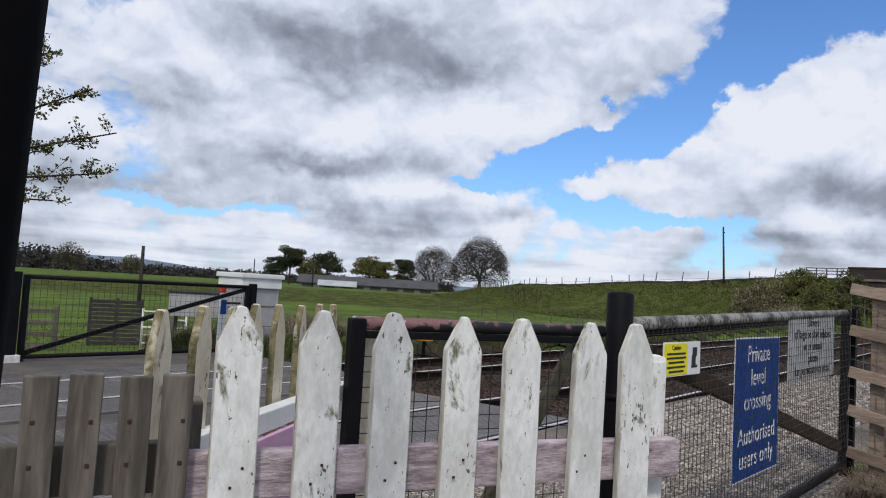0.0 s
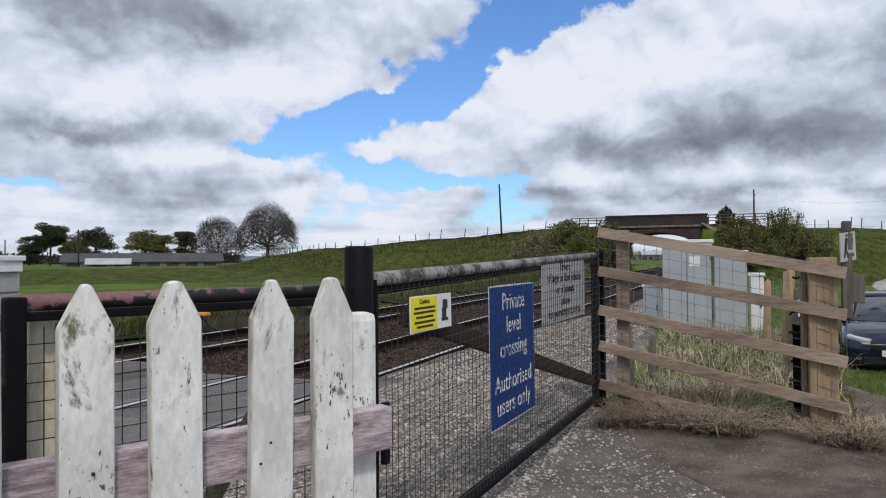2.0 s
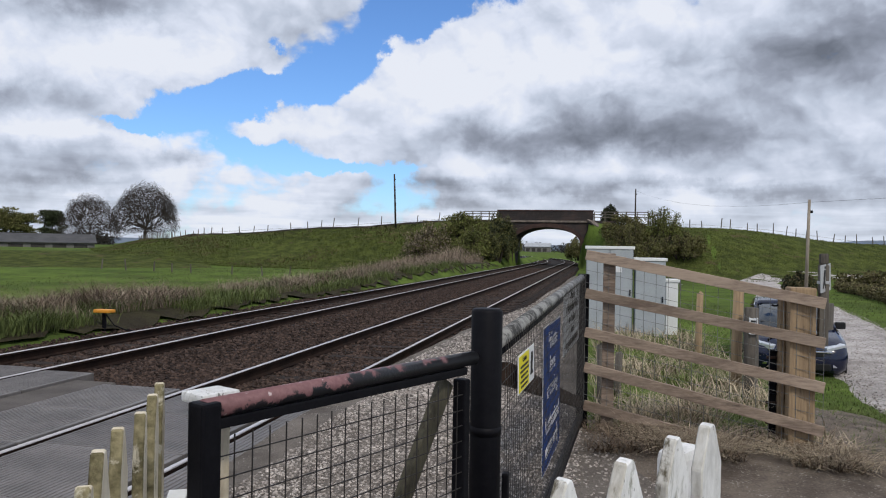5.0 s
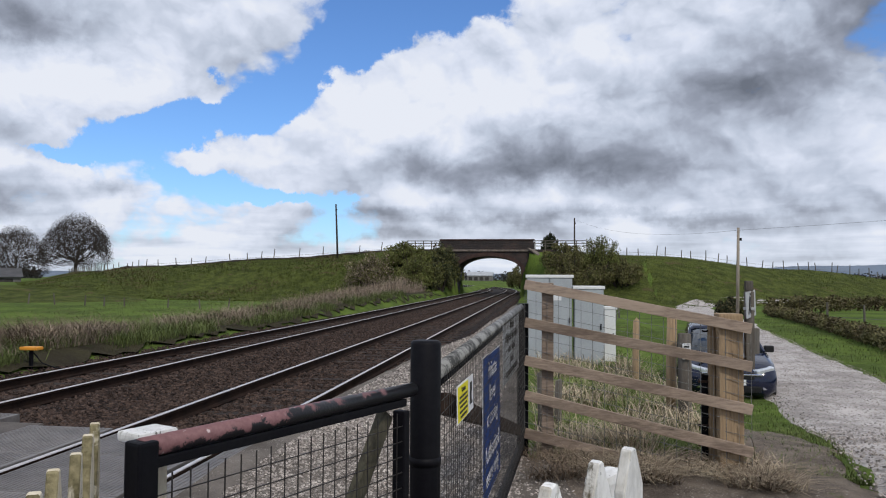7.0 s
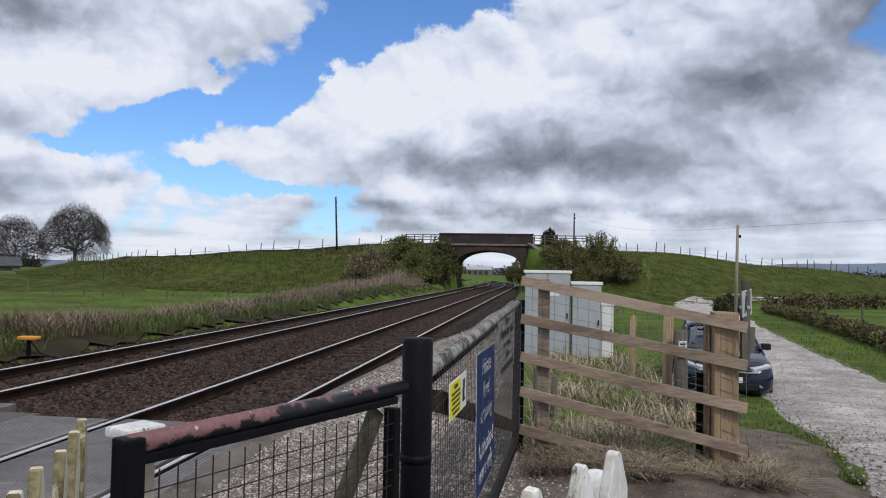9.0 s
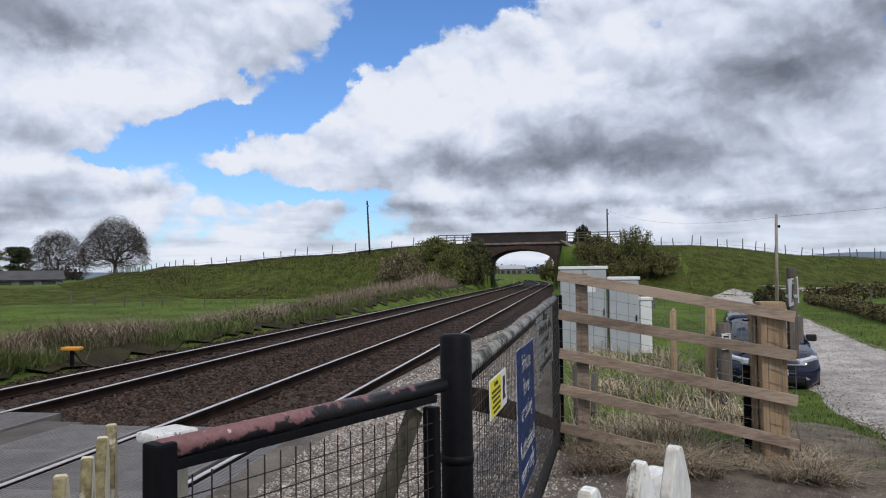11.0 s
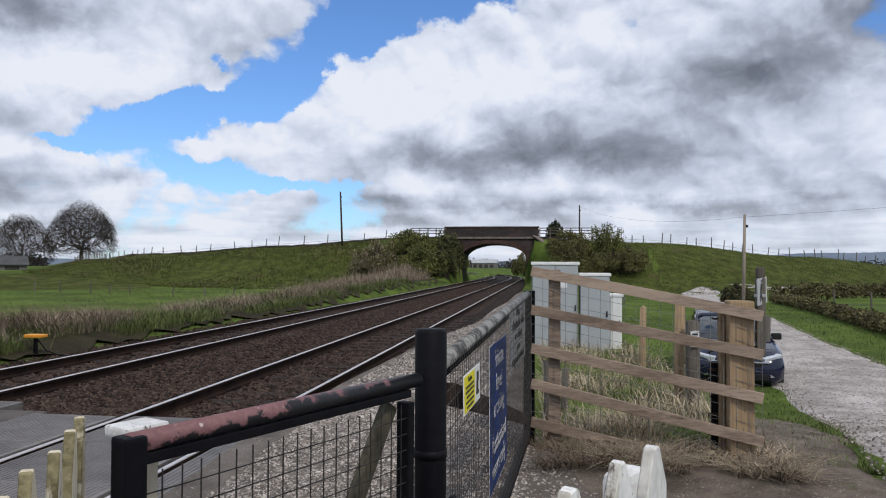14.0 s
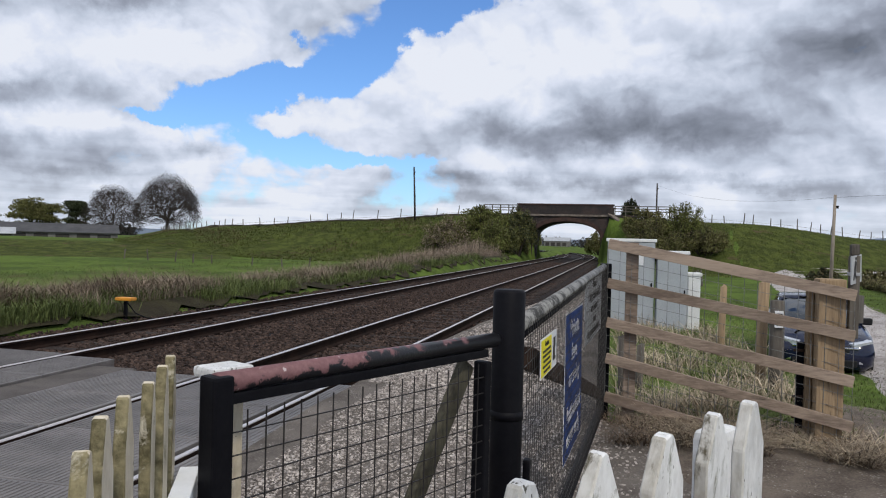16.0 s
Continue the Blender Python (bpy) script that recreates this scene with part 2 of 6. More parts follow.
M["post_wood"] = material("post_wood", (0.36, 0.262, 0.158), (0.20, 0.140, 0.088), 26, 0.85, bump=0.6, grain=90, stretch=(1, 1, 0.07), spread=0.8, objects=0.12, bump_size=0.004, speck=((0.13, 0.095, 0.065), 40, 0.66))
M["old_wood"] = material("old_wood", (0.15, 0.135, 0.115), (0.08, 0.07, 0.06), 6, 0.9, bump=0.7, grain=45, stretch=(1, 1, 0.15), objects=0.15)
M["matt_black"] = material("matt_black", (0.004, 0.004, 0.005), (0.003, 0.003, 0.004), 8, 0.9, bump=0.1, spec=0.05)
M["bank_blade"] = material("bank_blade", (0.115, 0.140, 0.036), (0.060, 0.076, 0.022), 0.35, 0.9, bump=0, island=0.4, spec=0.1)
M["bank_straw"] = material("bank_straw", (0.150, 0.122, 0.066), (0.085, 0.070, 0.040), 0.5, 0.9, bump=0, island=0.35, spec=0.1)
M["black_paint"] = material("black_paint", (0.008, 0.008, 0.010), (0.004, 0.004, 0.006), 8, 0.55, bump=0.25, grain=60, stain=(0.12, 0.09, 0.085), stain_at=0.72, stain_scale=14, bump_size=0.003, spec=0.1)
M["chipped_bar"] = worn_paint("chipped_bar")
M["grey_bar"] = material("grey_bar", (0.26, 0.26, 0.25), (0.05, 0.05, 0.05), 9, 0.6, bump=0.4, grain=60, spread=0.25, bump_size=0.004)
M["wire"] = material("wire", (0.045, 0.042, 0.040), (0.025, 0.022, 0.022), 20, 0.55, metal=0.3, bump=0.0)
M["dull_wire"] = material("dull_wire", (0.075, 0.07, 0.066), (0.03, 0.028, 0.026), 20, 0.55, metal=0.3, bump=0.0)
M["galv_wire"] = material("galv_wire", (0.22, 0.22, 0.21), (0.12, 0.12, 0.12), 20, 0.5, metal=0.5, bump=0.0)
M["rust"] = material("rust", (0.055, 0.032, 0.022), (0.030, 0.020, 0.016), 12, 0.9, bump=0.4, grain=60)
M["rail_side"] = material("rail_side", (0.026, 0.015, 0.011), (0.011, 0.007, 0.006), 3, 0.9, bump=0.3, grain=60, spec=0.1)
M["rail_head"] = material("rail_head", (0.78, 0.72, 0.69), (0.60, 0.55, 0.52), 8, 0.40, metal=0.85, bump=0.05, grain=60)
M["sleeper"] = material("sleeper", (0.040, 0.030, 0.025), (0.020, 0.016, 0.014), 4, 0.9, bump=0.6, grain=50, stretch=(0.3, 1, 1), objects=0.2)
M["ballast"] = material("ballast", (0.020, 0.014, 0.012), (0.009, 0.007, 0.006), 5, 0.95, bump=1.0, grain=28, bump_size=0.03)
M["ballast_stone"] = material("ballast_stone", (0.070, 0.047, 0.037), (0.028, 0.019, 0.016), 9, 0.95, bump=0.4, grain=60, island=0.7)
M["gravel"] = material("gravel", (0.185, 0.162, 0.142), (0.080, 0.068, 0.058), 1.6, 0.95, bump=1.0, grain=70, stain=(0.072, 0.074, 0.030), stain_at=0.61, stain_scale=1.3, bump_size=0.012, speck=((0.36, 0.33, 0.30), 60, 0.65))
M["gravel_stone"] = material("gravel_stone", (0.40, 0.362, 0.330), (0.18, 0.157, 0.14), 9, 0.95, bump=0.3, grain=60, island=0.65)
M["mud"] = material("mud", (0.205, 0.168, 0.135), (0.080, 0.063, 0.051), 3, 0.95, bump=1.0, grain=60, stain=(0.085, 0.09, 0.034), stain_at=0.60, bump_size=0.02, speck=((0.36, 0.33, 0.29), 55, 0.64))
M["lane"] = material("lane", (0.52, 0.485, 0.465), (0.27, 0.248, 0.233), 1.1, 0.95, bump=1.0, grain=16, spread=0.45, stain=(0.17, 0.152, 0.14), stain_at=0.58, stain_scale=1.3, bump_size=0.03, speck=((0.20, 0.182, 0.17), 22, 0.60))
M["tarmac"] = material("tarmac", (0.12, 0.106, 0.097), (0.07, 0.062, 0.057), 2.0, 0.9, bump=0.6, grain=60, stain=(0.05, 0.045, 0.04), stain_at=0.60)
M["deck"] = material("deck", (0.165, 0.152, 0.145), (0.095, 0.087, 0.083), 2.5, 0.5, bump=0.35, grain=55, stain=(0.10, 0.09, 0.085), stain_at=0.62, stain_scale=1.7, objects=0.16, spec=0.4)
M["grass"] = material("grass", (0.105, 0.155, 0.030), (0.058, 0.085, 0.021), 0.22, 0.95, bump=0.9, grain=2.2, stain=(0.078, 0.076, 0.030), stain_at=0.58, stain_scale=0.30, bump_size=0.16, spec=0.05, spread=0.36)
M["bank"] = material("bank", (0.100, 0.122, 0.030), (0.044, 0.054, 0.017), 0.9, 0.95, bump=1.0, grain=5.0, stain=(0.105, 0.082, 0.045), stain_at=0.57, stain_scale=0.5, bump_size=0.3, spec=0.05, spread=0.4)
M["verge"] = material("verge", (0.058, 0.052, 0.028), (0.030, 0.025, 0.018), 0.9, 0.95, bump=1.0, grain=12, stain=(0.040, 0.052, 0.017), stain_at=0.57, stain_scale=0.8, bump_size=0.08, spec=0.1)
M["blade"] = material("blade", (0.135, 0.165, 0.055), (0.060, 0.080, 0.026), 1.2, 0.85, bump=0, island=0.5, spec=0.15)
M["straw"] = material("straw", (0.46, 0.385, 0.275), (0.25, 0.20, 0.14), 1.5, 0.9, bump=0, island=0.45, spec=0.15)
M["dead_weed"] = material("dead_weed", (0.31, 0.25, 0.19), (0.15, 0.115, 0.088), 0.8, 0.9, bump=0, island=0.5, spec=0.12)
M["pale_timber"] = material("pale_timber", (0.34, 0.29, 0.24), (0.20, 0.17, 0.14), 4, 0.9, bump=0.4, grain=30, stretch=(1, 1, 0.2))
M["plot_blade"] = material("plot_blade", (0.170, 0.215, 0.062), (0.085, 0.110, 0.034), 1.0, 0.85, bump=0, island=0.5, spec=0.15)
M["bramble"] = material("bramble", (0.205, 0.155, 0.112), (0.095, 0.070, 0.052), 1.5, 0.9, bump=0, island=0.5, spec=0.15)
M["leaf_dark"] = material("leaf_dark", (0.045, 0.055, 0.024), (0.022, 0.028, 0.014), 0.6, 0.8, bump=0, island=0.45, spec=0.2)
M["leaf_spring"] = material("leaf_spring", (0.15, 0.17, 0.045), (0.075, 0.088, 0.026), 0.5, 0.8, bump=0, island=0.45, spec=0.2)
M["leaf_olive"] = material("leaf_olive", (0.140, 0.140, 0.045), (0.070, 0.068, 0.026), 0.5, 0.8, bump=0, island=0.45, spec=0.2)
M["hedge"] = material("hedge", (0.13, 0.125, 0.050), (0.085, 0.066, 0.040), 0.8, 0.85, bump=0, island=0.45, spec=0.2)
M["bark"] = material("bark", (0.060, 0.050, 0.044), (0.032, 0.027, 0.024), 3, 0.95, bump=0.6, grain=20, stretch=(1, 1, 0.3))
M["far_wood"] = material("far_wood", (0.055, 0.052, 0.050), (0.036, 0.036, 0.034), 0.08, 0.95, bump=0, island=0.4, spec=0.1)
# far_hill: the distance haze is painted into its blue-grey base colour
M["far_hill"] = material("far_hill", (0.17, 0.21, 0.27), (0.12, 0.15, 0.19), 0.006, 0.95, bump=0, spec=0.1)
M["brick"] = brick_material("brick", (0.070, 0.036, 0.030), (0.042, 0.026, 0.024), (0.05, 0.043, 0.04), 0.225, 0.075)
M["ring_brick"] = material("ring_brick", (0.075, 0.045, 0.038), (0.04, 0.027, 0.025), 2, 0.9, bump=0.5, grain=12)
M["stone"] = material("stone", (0.24, 0.20, 0.17), (0.10, 0.085, 0.075), 2, 0.9, bump=0.5, grain=15)
M["cabinet"] = material("cabinet", (0.38, 0.41, 0.43), (0.31, 0.335, 0.35), 2, 0.5, bump=0.1, grain=30, stain=(0.30, 0.29, 0.26), stain_at=0.66)
M["cabinet_white"] = material("cabinet_white", (0.76, 0.77, 0.77), (0.66, 0.67, 0.66), 3, 0.5, bump=0.1, grain=30, stain=(0.35, 0.34, 0.30), stain_at=0.68)
M["hut_panel"] = material("hut_panel", (0.40, 0.405, 0.41), (0.31, 0.31, 0.315), 1.5, 0.7, bump=0.2, grain=30, stain=(0.20, 0.18, 0.15), stain_at=0.63)
M["shed_roof"] = material("shed_roof", (0.085, 0.085, 0.088), (0.055, 0.055, 0.058), 0.5, 0.8, bump=0.4, grain=6, stain=(0.17, 0.165, 0.15), stain_at=0.62)
M["shed_wall"] = material("shed_wall", (0.20, 0.19, 0.185), (0.12, 0.115, 0.11), 0.6, 0.85, bump=0.3, grain=5)
M["pale_sheet"] = material("pale_sheet", (0.42, 0.44, 0.46), (0.30, 0.31, 0.33), 0.5, 0.5, bump=0.2, grain=5)
M["sign_blue"] = material("sign_blue", (0.012, 0.075, 0.30), (0.010, 0.060, 0.25), 5, 0.35, bump=0.05, grain=40)
M["sign_yellow"] = material("sign_yellow", (0.78, 0.70, 0.02), (0.70, 0.62, 0.02), 5, 0.4, bump=0.05, grain=40)
M["sign_white"] = material("sign_white", (0.72, 0.73, 0.74), (0.62, 0.63, 0.64), 5, 0.4, bump=0.05, grain=40, stain=(0.42, 0.41, 0.38), stain_at=0.66)
M["sign_grey"] = material("sign_grey", (0.44, 0.45, 0.46), (0.36, 0.37, 0.38), 5, 0.5, bump=0.08, grain=40, stain=(0.28, 0.27, 0.25), stain_at=0.66)
M["ink"] = material("ink", (0.02, 0.02, 0.022), (0.03, 0.03, 0.03), 20, 0.5, bump=0)
M["letter_white"] = material("letter_white", (0.80, 0.80, 0.80), (0.70, 0.70, 0.70), 20, 0.4, bump=0)
M["sign_face"] = material("sign_face", (0.010, 0.055, 0.235), (0.008, 0.045, 0.20), 5, 0.55, bump=0.05, grain=40, spec=0.1)
M["mossy_brace"] = material("mossy_brace", (0.095, 0.088, 0.062), (0.035, 0.032, 0.024), 9, 0.9, bump=0.6, grain=50, stretch=(1, 1, 0.2))
M["dirty_edge"] = material("dirty_edge", (0.66, 0.645, 0.60), (0.36, 0.33, 0.275), 14, 0.75, bump=0.6, grain=70, stain=(0.10, 0.085, 0.055), stain_at=0.555, stain_scale=13, objects=0.08, stretch=(1, 1, 0.35), bump_size=0.004)
M["pink"] = material("pink", (0.62, 0.33, 0.50), (0.55, 0.40, 0.52), 5, 0.6, bump=0.1, grain=30, stain=(0.66, 0.50, 0.62), stain_at=0.58, stain_scale=6)
M["car_paint"] = material("car_paint", (0.006, 0.010, 0.032), (0.005, 0.008, 0.026), 2, 0.16, metal=0.0, bump=0, spec=0.35)
M["car_paint"].node_tree.nodes["Principled BSDF"].inputs["Coat Weight"].default_value = 0.35
M["car_trim"] = material("car_trim", (0.012, 0.012, 0.013), (0.018, 0.018, 0.018), 8, 0.6, bump=0.1)
M["chrome"] = material("chrome", (0.70, 0.71, 0.73), (0.62, 0.63, 0.65), 8, 0.12, metal=1.0, bump=0)
M["tyre"] = material("tyre", (0.016, 0.016, 0.016), (0.022, 0.022, 0.021), 8, 0.85, bump=0.3)
M["lamp_glass"] = material("lamp_glass", (0.75, 0.78, 0.82), (0.50, 0.53, 0.57), 30, 0.10, metal=0.5, bump=0)
M["window"] = glass_material("window", (0.012, 0.018, 0.024))
M["orange"] = material("orange", (0.70, 0.30, 0.04), (0.60, 0.25, 0.03), 8, 0.5, bump=0)
M["red"] = material("red", (0.55, 0.05, 0.03), (0.45, 0.04, 0.03), 8, 0.5, bump=0)
M["dark_slat"] = material("dark_slat", (0.060, 0.055, 0.052), (0.035, 0.032, 0.031), 2, 0.9, bump=0.5, grain=20, objects=0.15)

# ---- mesh helpers ----


def part(name, bm, mat, parent=None, label="", smooth=False):
    """Links a bmesh as one mesh object, under parent where one is given."""
    me = bpy.data.meshes.new(name)
    bm.to_mesh(me)
    bm.free()
    if smooth:
        me.polygons.foreach_set("use_smooth", [True] * len(me.polygons))
    me.materials.append(M[mat] if isinstance(mat, str) else mat)
    ob = new(name, me)
    ob.parent = parent
    if label:
        ob["label"] = label
    return ob


def shared(name, me, parent, m):
    ob = new(name, me)
    ob.parent = parent
    ob.matrix_basis = m
    return ob


def thing(name, at, label, category, group="", kind="", rz=0.0):
    e = new(name)
    e.matrix_basis = pose(*at, 0, 0, rz)
    return tagged(e, label, category, group, kind)


def box(bm, x0, x1, y0, y1, z0, z1, bevel=0.0):
    made = bmesh.ops.create_cube(bm, size=1)["verts"]
    bmesh.ops.transform(bm, matrix=Matrix.LocRotScale(((x0 + x1) / 2, (y0 + y1) / 2, (z0 + z1) / 2), None, (x1 - x0, y1 - y0, z1 - z0)), verts=made)
    if bevel:
        bmesh.ops.bevel(bm, geom=list({e for v in made for e in v.link_edges}), offset=bevel, segments=2, affect="EDGES", profile=0.6)
    return bm


def boxed(*a, bevel=0.0):
    return box(bmesh.new(), *a, bevel=bevel)


def between(p, q, up=(0, 0, 1)):
    """A frame at p whose x runs to q, z near up."""
    p, q = Vector(p), Vector(q)
    x = (q - p).normalized()
    y = Vector(up).cross(x)
    y = y.normalized() if y.length > 1e-4 else Vector((0, 1, 0))
    z = x.cross(y)
    m = Matrix((x, y, z)).transposed().to_4x4()
    m.translation = p
    return m, (q - p).length


def beam(bm, p, q, wide, high, bevel=0.0):
    """A squared bar from p to q."""
    m, n = between(p, q)
    b = boxed(0, n, -wide / 2, wide / 2, -high / 2, high / 2, bevel=bevel)
    b.transform(m)
    me = bpy.data.meshes.new("tmp")
    b.to_mesh(me)
    b.free()
    bm.from_mesh(me)
    bpy.data.meshes.remove(me)
    return bm


def raw(verts, faces, name, mat, parent=None, label="", smooth=False):
    me = bpy.data.meshes.new(name)
    me.from_pydata(verts, [], faces)
    me.update()
    if smooth:
        me.polygons.foreach_set("use_smooth", [True] * len(me.polygons))
    me.materials.append(M[mat] if isinstance(mat, str) else mat)
    ob = new(name, me)
    ob.parent = parent
    if label:
        ob["label"] = label
    return ob


def ring(c, axis_u, axis_v, r, n):
    return [Vector(c) + (axis_u * math.cos(2 * math.pi * i / n) + axis_v * math.sin(2 * math.pi * i / n)) * r for i in range(n)]


def tube_into(V, F, pts, radii, n=6, caps=True):
    """A tapered tube along points."""
    base = len(V)
    pts = [Vector(p) for p in pts]
    for i, p in enumerate(pts):
        d = (pts[min(i + 1, len(pts) - 1)] - pts[max(i - 1, 0)]).normalized()
        u = d.cross(Vector((0, 0, 1)) if abs(d.z) < 0.9 else Vector((1, 0, 0))).normalized()
        V.extend(ring(p, u, d.cross(u), radii[i], n))
    for i in range(len(pts) - 1):
        a, b = base + i * n, base + (i + 1) * n
        F.extend((a + k, a + (k + 1) % n, b + (k + 1) % n, b + k) for k in range(n))
    if caps:
        F.append(tuple(range(base + n - 1, base - 1, -1)))
        F.append(tuple(base + (len(pts) - 1) * n + k for k in range(n)))


def tube(name, pts, r, mat, parent=None, label="", n=10, smooth=True):
    V, F = [], []
    tube_into(V, F, pts, r if isinstance(r, (list, tuple)) else [r] * len(pts), n)
    return raw(V, F, name, mat, parent, label, smooth)


def words(text, size, mat, parent, m, name="lettering", depth=0.001, align="CENTER"):
    """Raised letters in the built-in font, as a mesh."""
    cu = bpy.data.curves.new(name, "FONT")
    cu.body, cu.size, cu.extrude, cu.align_x, cu.align_y = text, size, depth, align, "CENTER"
    tmp = bpy.data.objects.new(name, cu)
    scene.collection.objects.link(tmp)
    me = bpy.data.meshes.new_from_object(tmp.evaluated_get(bpy.context.evaluated_depsgraph_get()))
    bpy.data.objects.remove(tmp)
    me.materials.clear()
    me.materials.append(M[mat])
    return shared(name, me, parent, m)


def lerp(a, b, f):
    return a + (b - a) * f


def step(v, lo, hi):
    f = min(1, max(0, (v - lo) / (hi - lo)))
    return f * f * (3 - 2 * f)


def table(v, rows):
    for (a, p), (b, q) in zip(rows, rows[1:]):
        if v <= b:
            return lerp(p, q, step(max(v, a), a, b)) if v > a else rows[0][1]
    return rows[-1][1]


# ---- the land ----
TRACKS = ((-4.645, -3.14), (-8.65, -7.17))   # the rails' lines, by their tops at z = 0
BRIDGE_Y = 90.0
CREST = ((-170, 0.5), (-113, 2.6), (-63, 2.5), (-50, 3.1), (-33, 4.2), (-16.5, 5.3), (-1, 5.3), (13, 4.7), (33, 3.3), (60, 1.2), (100, -0.4))
LANE = ((-6.0, 2.93), (7.5, 4.24), (8.2, 4.38), (13.1, 5.59), (15.7, 6.05), (19.8, 6.34), (25.1, 6.96), (37.2, 8.71), (44, 10.1), (57, 12.2), (70, 14.0), (92, 20.5), (113, 28.0), (150, 46.0))


def bend(y):
    """How far the line has turned off to the left past the bridge."""
    return -max(0.0, y - 96) ** 2 / 620.0


def lane_x(y):
    return float(np.interp(y, [p[0] for p in LANE], [p[1] for p in LANE]))


def crest_y(x):
    return 94 + 1.25 * max(0.0, -x - 55) + 0.55 * max(0.0, x - 12)


def ground_z(x, y):
    right = lerp(0.0, -0.66, step(y, 8.5, 14.5)) * step(x, 1.6, 2.8) + lerp(0.06, -0.35, step(y, 9, 30)) * (1 - step(x, 1.6, 2.8)) * step(y, 6.5, 8)
    right += -0.18 * step(y, 30, 60)
    left = -0.10 - 0.75 * step(-x, 12.0, 18) - 0.4 * step(-x, 18, 26) + 0.5 * step(y, 25, 60) + 1.3 * step(-0.545 * x + 0.839 * y, 79, 94) * step(-x, 30, 50)
    z = lerp(right, left, step(-x, 2.0, 9.0))
    near = step(-x, 2.75, 3.1) * (1 - step(-x, 9.9, 11.0))
    z = lerp(z, -0.50, near)
    cy = crest_y(x)
    if abs(y - cy) < 40:
        d = max(0.0, abs(y - cy) - 3.6)
        top = table(x, CREST)
        rise = (top - z) * (1 - step(d, -2, 17.0)) * step(abs(x + 6.27), 4.2, 4.4 + 0.6 * d)
        z = max(z, z + rise)
    r = math.hypot(x, y)
    if r > 12:
        z += noise.noise((x * 0.05, y * 0.05, 3.0)) * 0.25 * step(r, 12, 60) * (1 - near)
    elif not near:
        z += noise.noise((x * 0.9, y * 0.9, 1.0)) * 0.03
    return z


def build_ground():
    az = list(np.arange(-76, 40, 0.4)) + list(np.arange(40, 284, 4.0))
    rad = [0.0] + list(np.geomspace(0.5, 58, 95)) + list(np.arange(59, 126, 1.1)) + list(np.geomspace(128, 4200, 60))
    V, F = [], []
    for r in rad:
        for a in az:
            x, y = r * math.sin(radians(a)), 1.5 + r * math.cos(radians(a))
            V.append((x, y, ground_z(x, y)))
    n = len(az)
    for i in range(len(rad) - 1):
        for k in range(n):
            F.append((i * n + k, i * n + (k + 1) % n, (i + 1) * n + (k + 1) % n, (i + 1) * n + k))
    return tagged(raw(V, F, "ground", "grass", smooth=True), "rough green pasture with embankment slopes and distant hills", "ground", kind="structure")


build_ground()


def strip(name, left, right, mat, label, lift=0.02, cuts=3, edge=0.12, sink=(0.03, 0.03)):
    """A ragged sheet between two lines of (x, y) points, laid on the ground."""
    V, F = [], []
    n = len(left)
    for i in range(n):
        for k in range(cuts + 1):
            f = k / cuts
            x, y = lerp(left[i][0], right[i][0], f), lerp(left[i][1], right[i][1], f)
            if k in (0, cuts):
                x += edge * noise.noise((x * 1.3, y * 1.3, 7.0 + k))
            z = ground_z(x, y) + (lift if 0 < k < cuts and 0 < i < n - 1 else -sink[0] if k == 0 else -sink[1])
            V.append((x, y, z))
    for i in range(n - 1):
        for k in range(cuts):
            a = i * (cuts + 1) + k
            F.append((a, a + 1, a + cuts + 2, a + cuts + 1))
    return tagged(raw(V, F, name, mat, smooth=True), label, name.replace("_", " "), kind="structure")


mids = [Vector((lane_x(y), y)) for y in [-5 + 0.5 * i for i in range(60)] + [25 + 1.5 * i for i in range(31)]]
mids += [Vector(p) for p in ((14.4, 73.0), (15.3, 76.0), (17.2, 78.8), (20.4, 81.2), (25.0, 83.0), (32.0, 84.6), (42.0, 86.0))]
ways = [(mids[min(i + 1, len(mids) - 1)] - mids[max(i - 1, 0)]).normalized() for i in range(len(mids))]
strip("road", [(m.x - 1.75 * w.y, m.y + 1.75 * w.x) for m, w in zip(mids, ways)], [(m.x + 1.85 * w.y, m.y - 1.85 * w.x) for m, w in zip(mids, ways)], "lane", "pale stony farm lane with worn wheel tracks", 0.05, 8, 0.3)
ys = [-6 + 0.25 * i for i in range(64)] + [10 + 1.0 * i for i in range(60)]
strip("gravel_yard", [(-2.72, y) for y in ys], [(lerp(2.9, lerp(-0.1, -0.9, step(y, 10, 30)), step(y, 6.6, 8.4)), y) for y in ys], "gravel", "grey gravel hardstanding by the level crossing", 0.04, 14, 0.06, (-0.04, 0.03))
ys = [5.6 + 0.2 * i for i in range(32)]
strip("mud_path", [(lerp(lerp(0.9, -0.1, step(y, 5.6, 7.4)), 1.9, step(y, 7.5, 8.6)), y) for y in ys], [(lerp(2.7, 3.1, step(y, 7, 11)), y) for y in ys], "mud", "trodden muddy ground beside the fence", 0.05, 8, 0.6)

def on_line(xs, off):
    return [(x, crest_y(x) - off) for x in xs]


xs = [-105 + 1.5 * i for i in range(63)]
strip("embankment_left", on_line(xs, 21.0), on_line(xs, 2.0), "bank", "dull rough grass of the road embankment", 0.05, 16, 0.8)
xs = [3.6 + 1.5 * i for i in range(45)]
strip("embankment_right", on_line(xs, 21.0), on_line(xs, 2.0), "bank", "dull rough grass of the road embankment", 0.05, 16, 0.8)
ts = [-80 + 1.5 * i for i in range(58)]
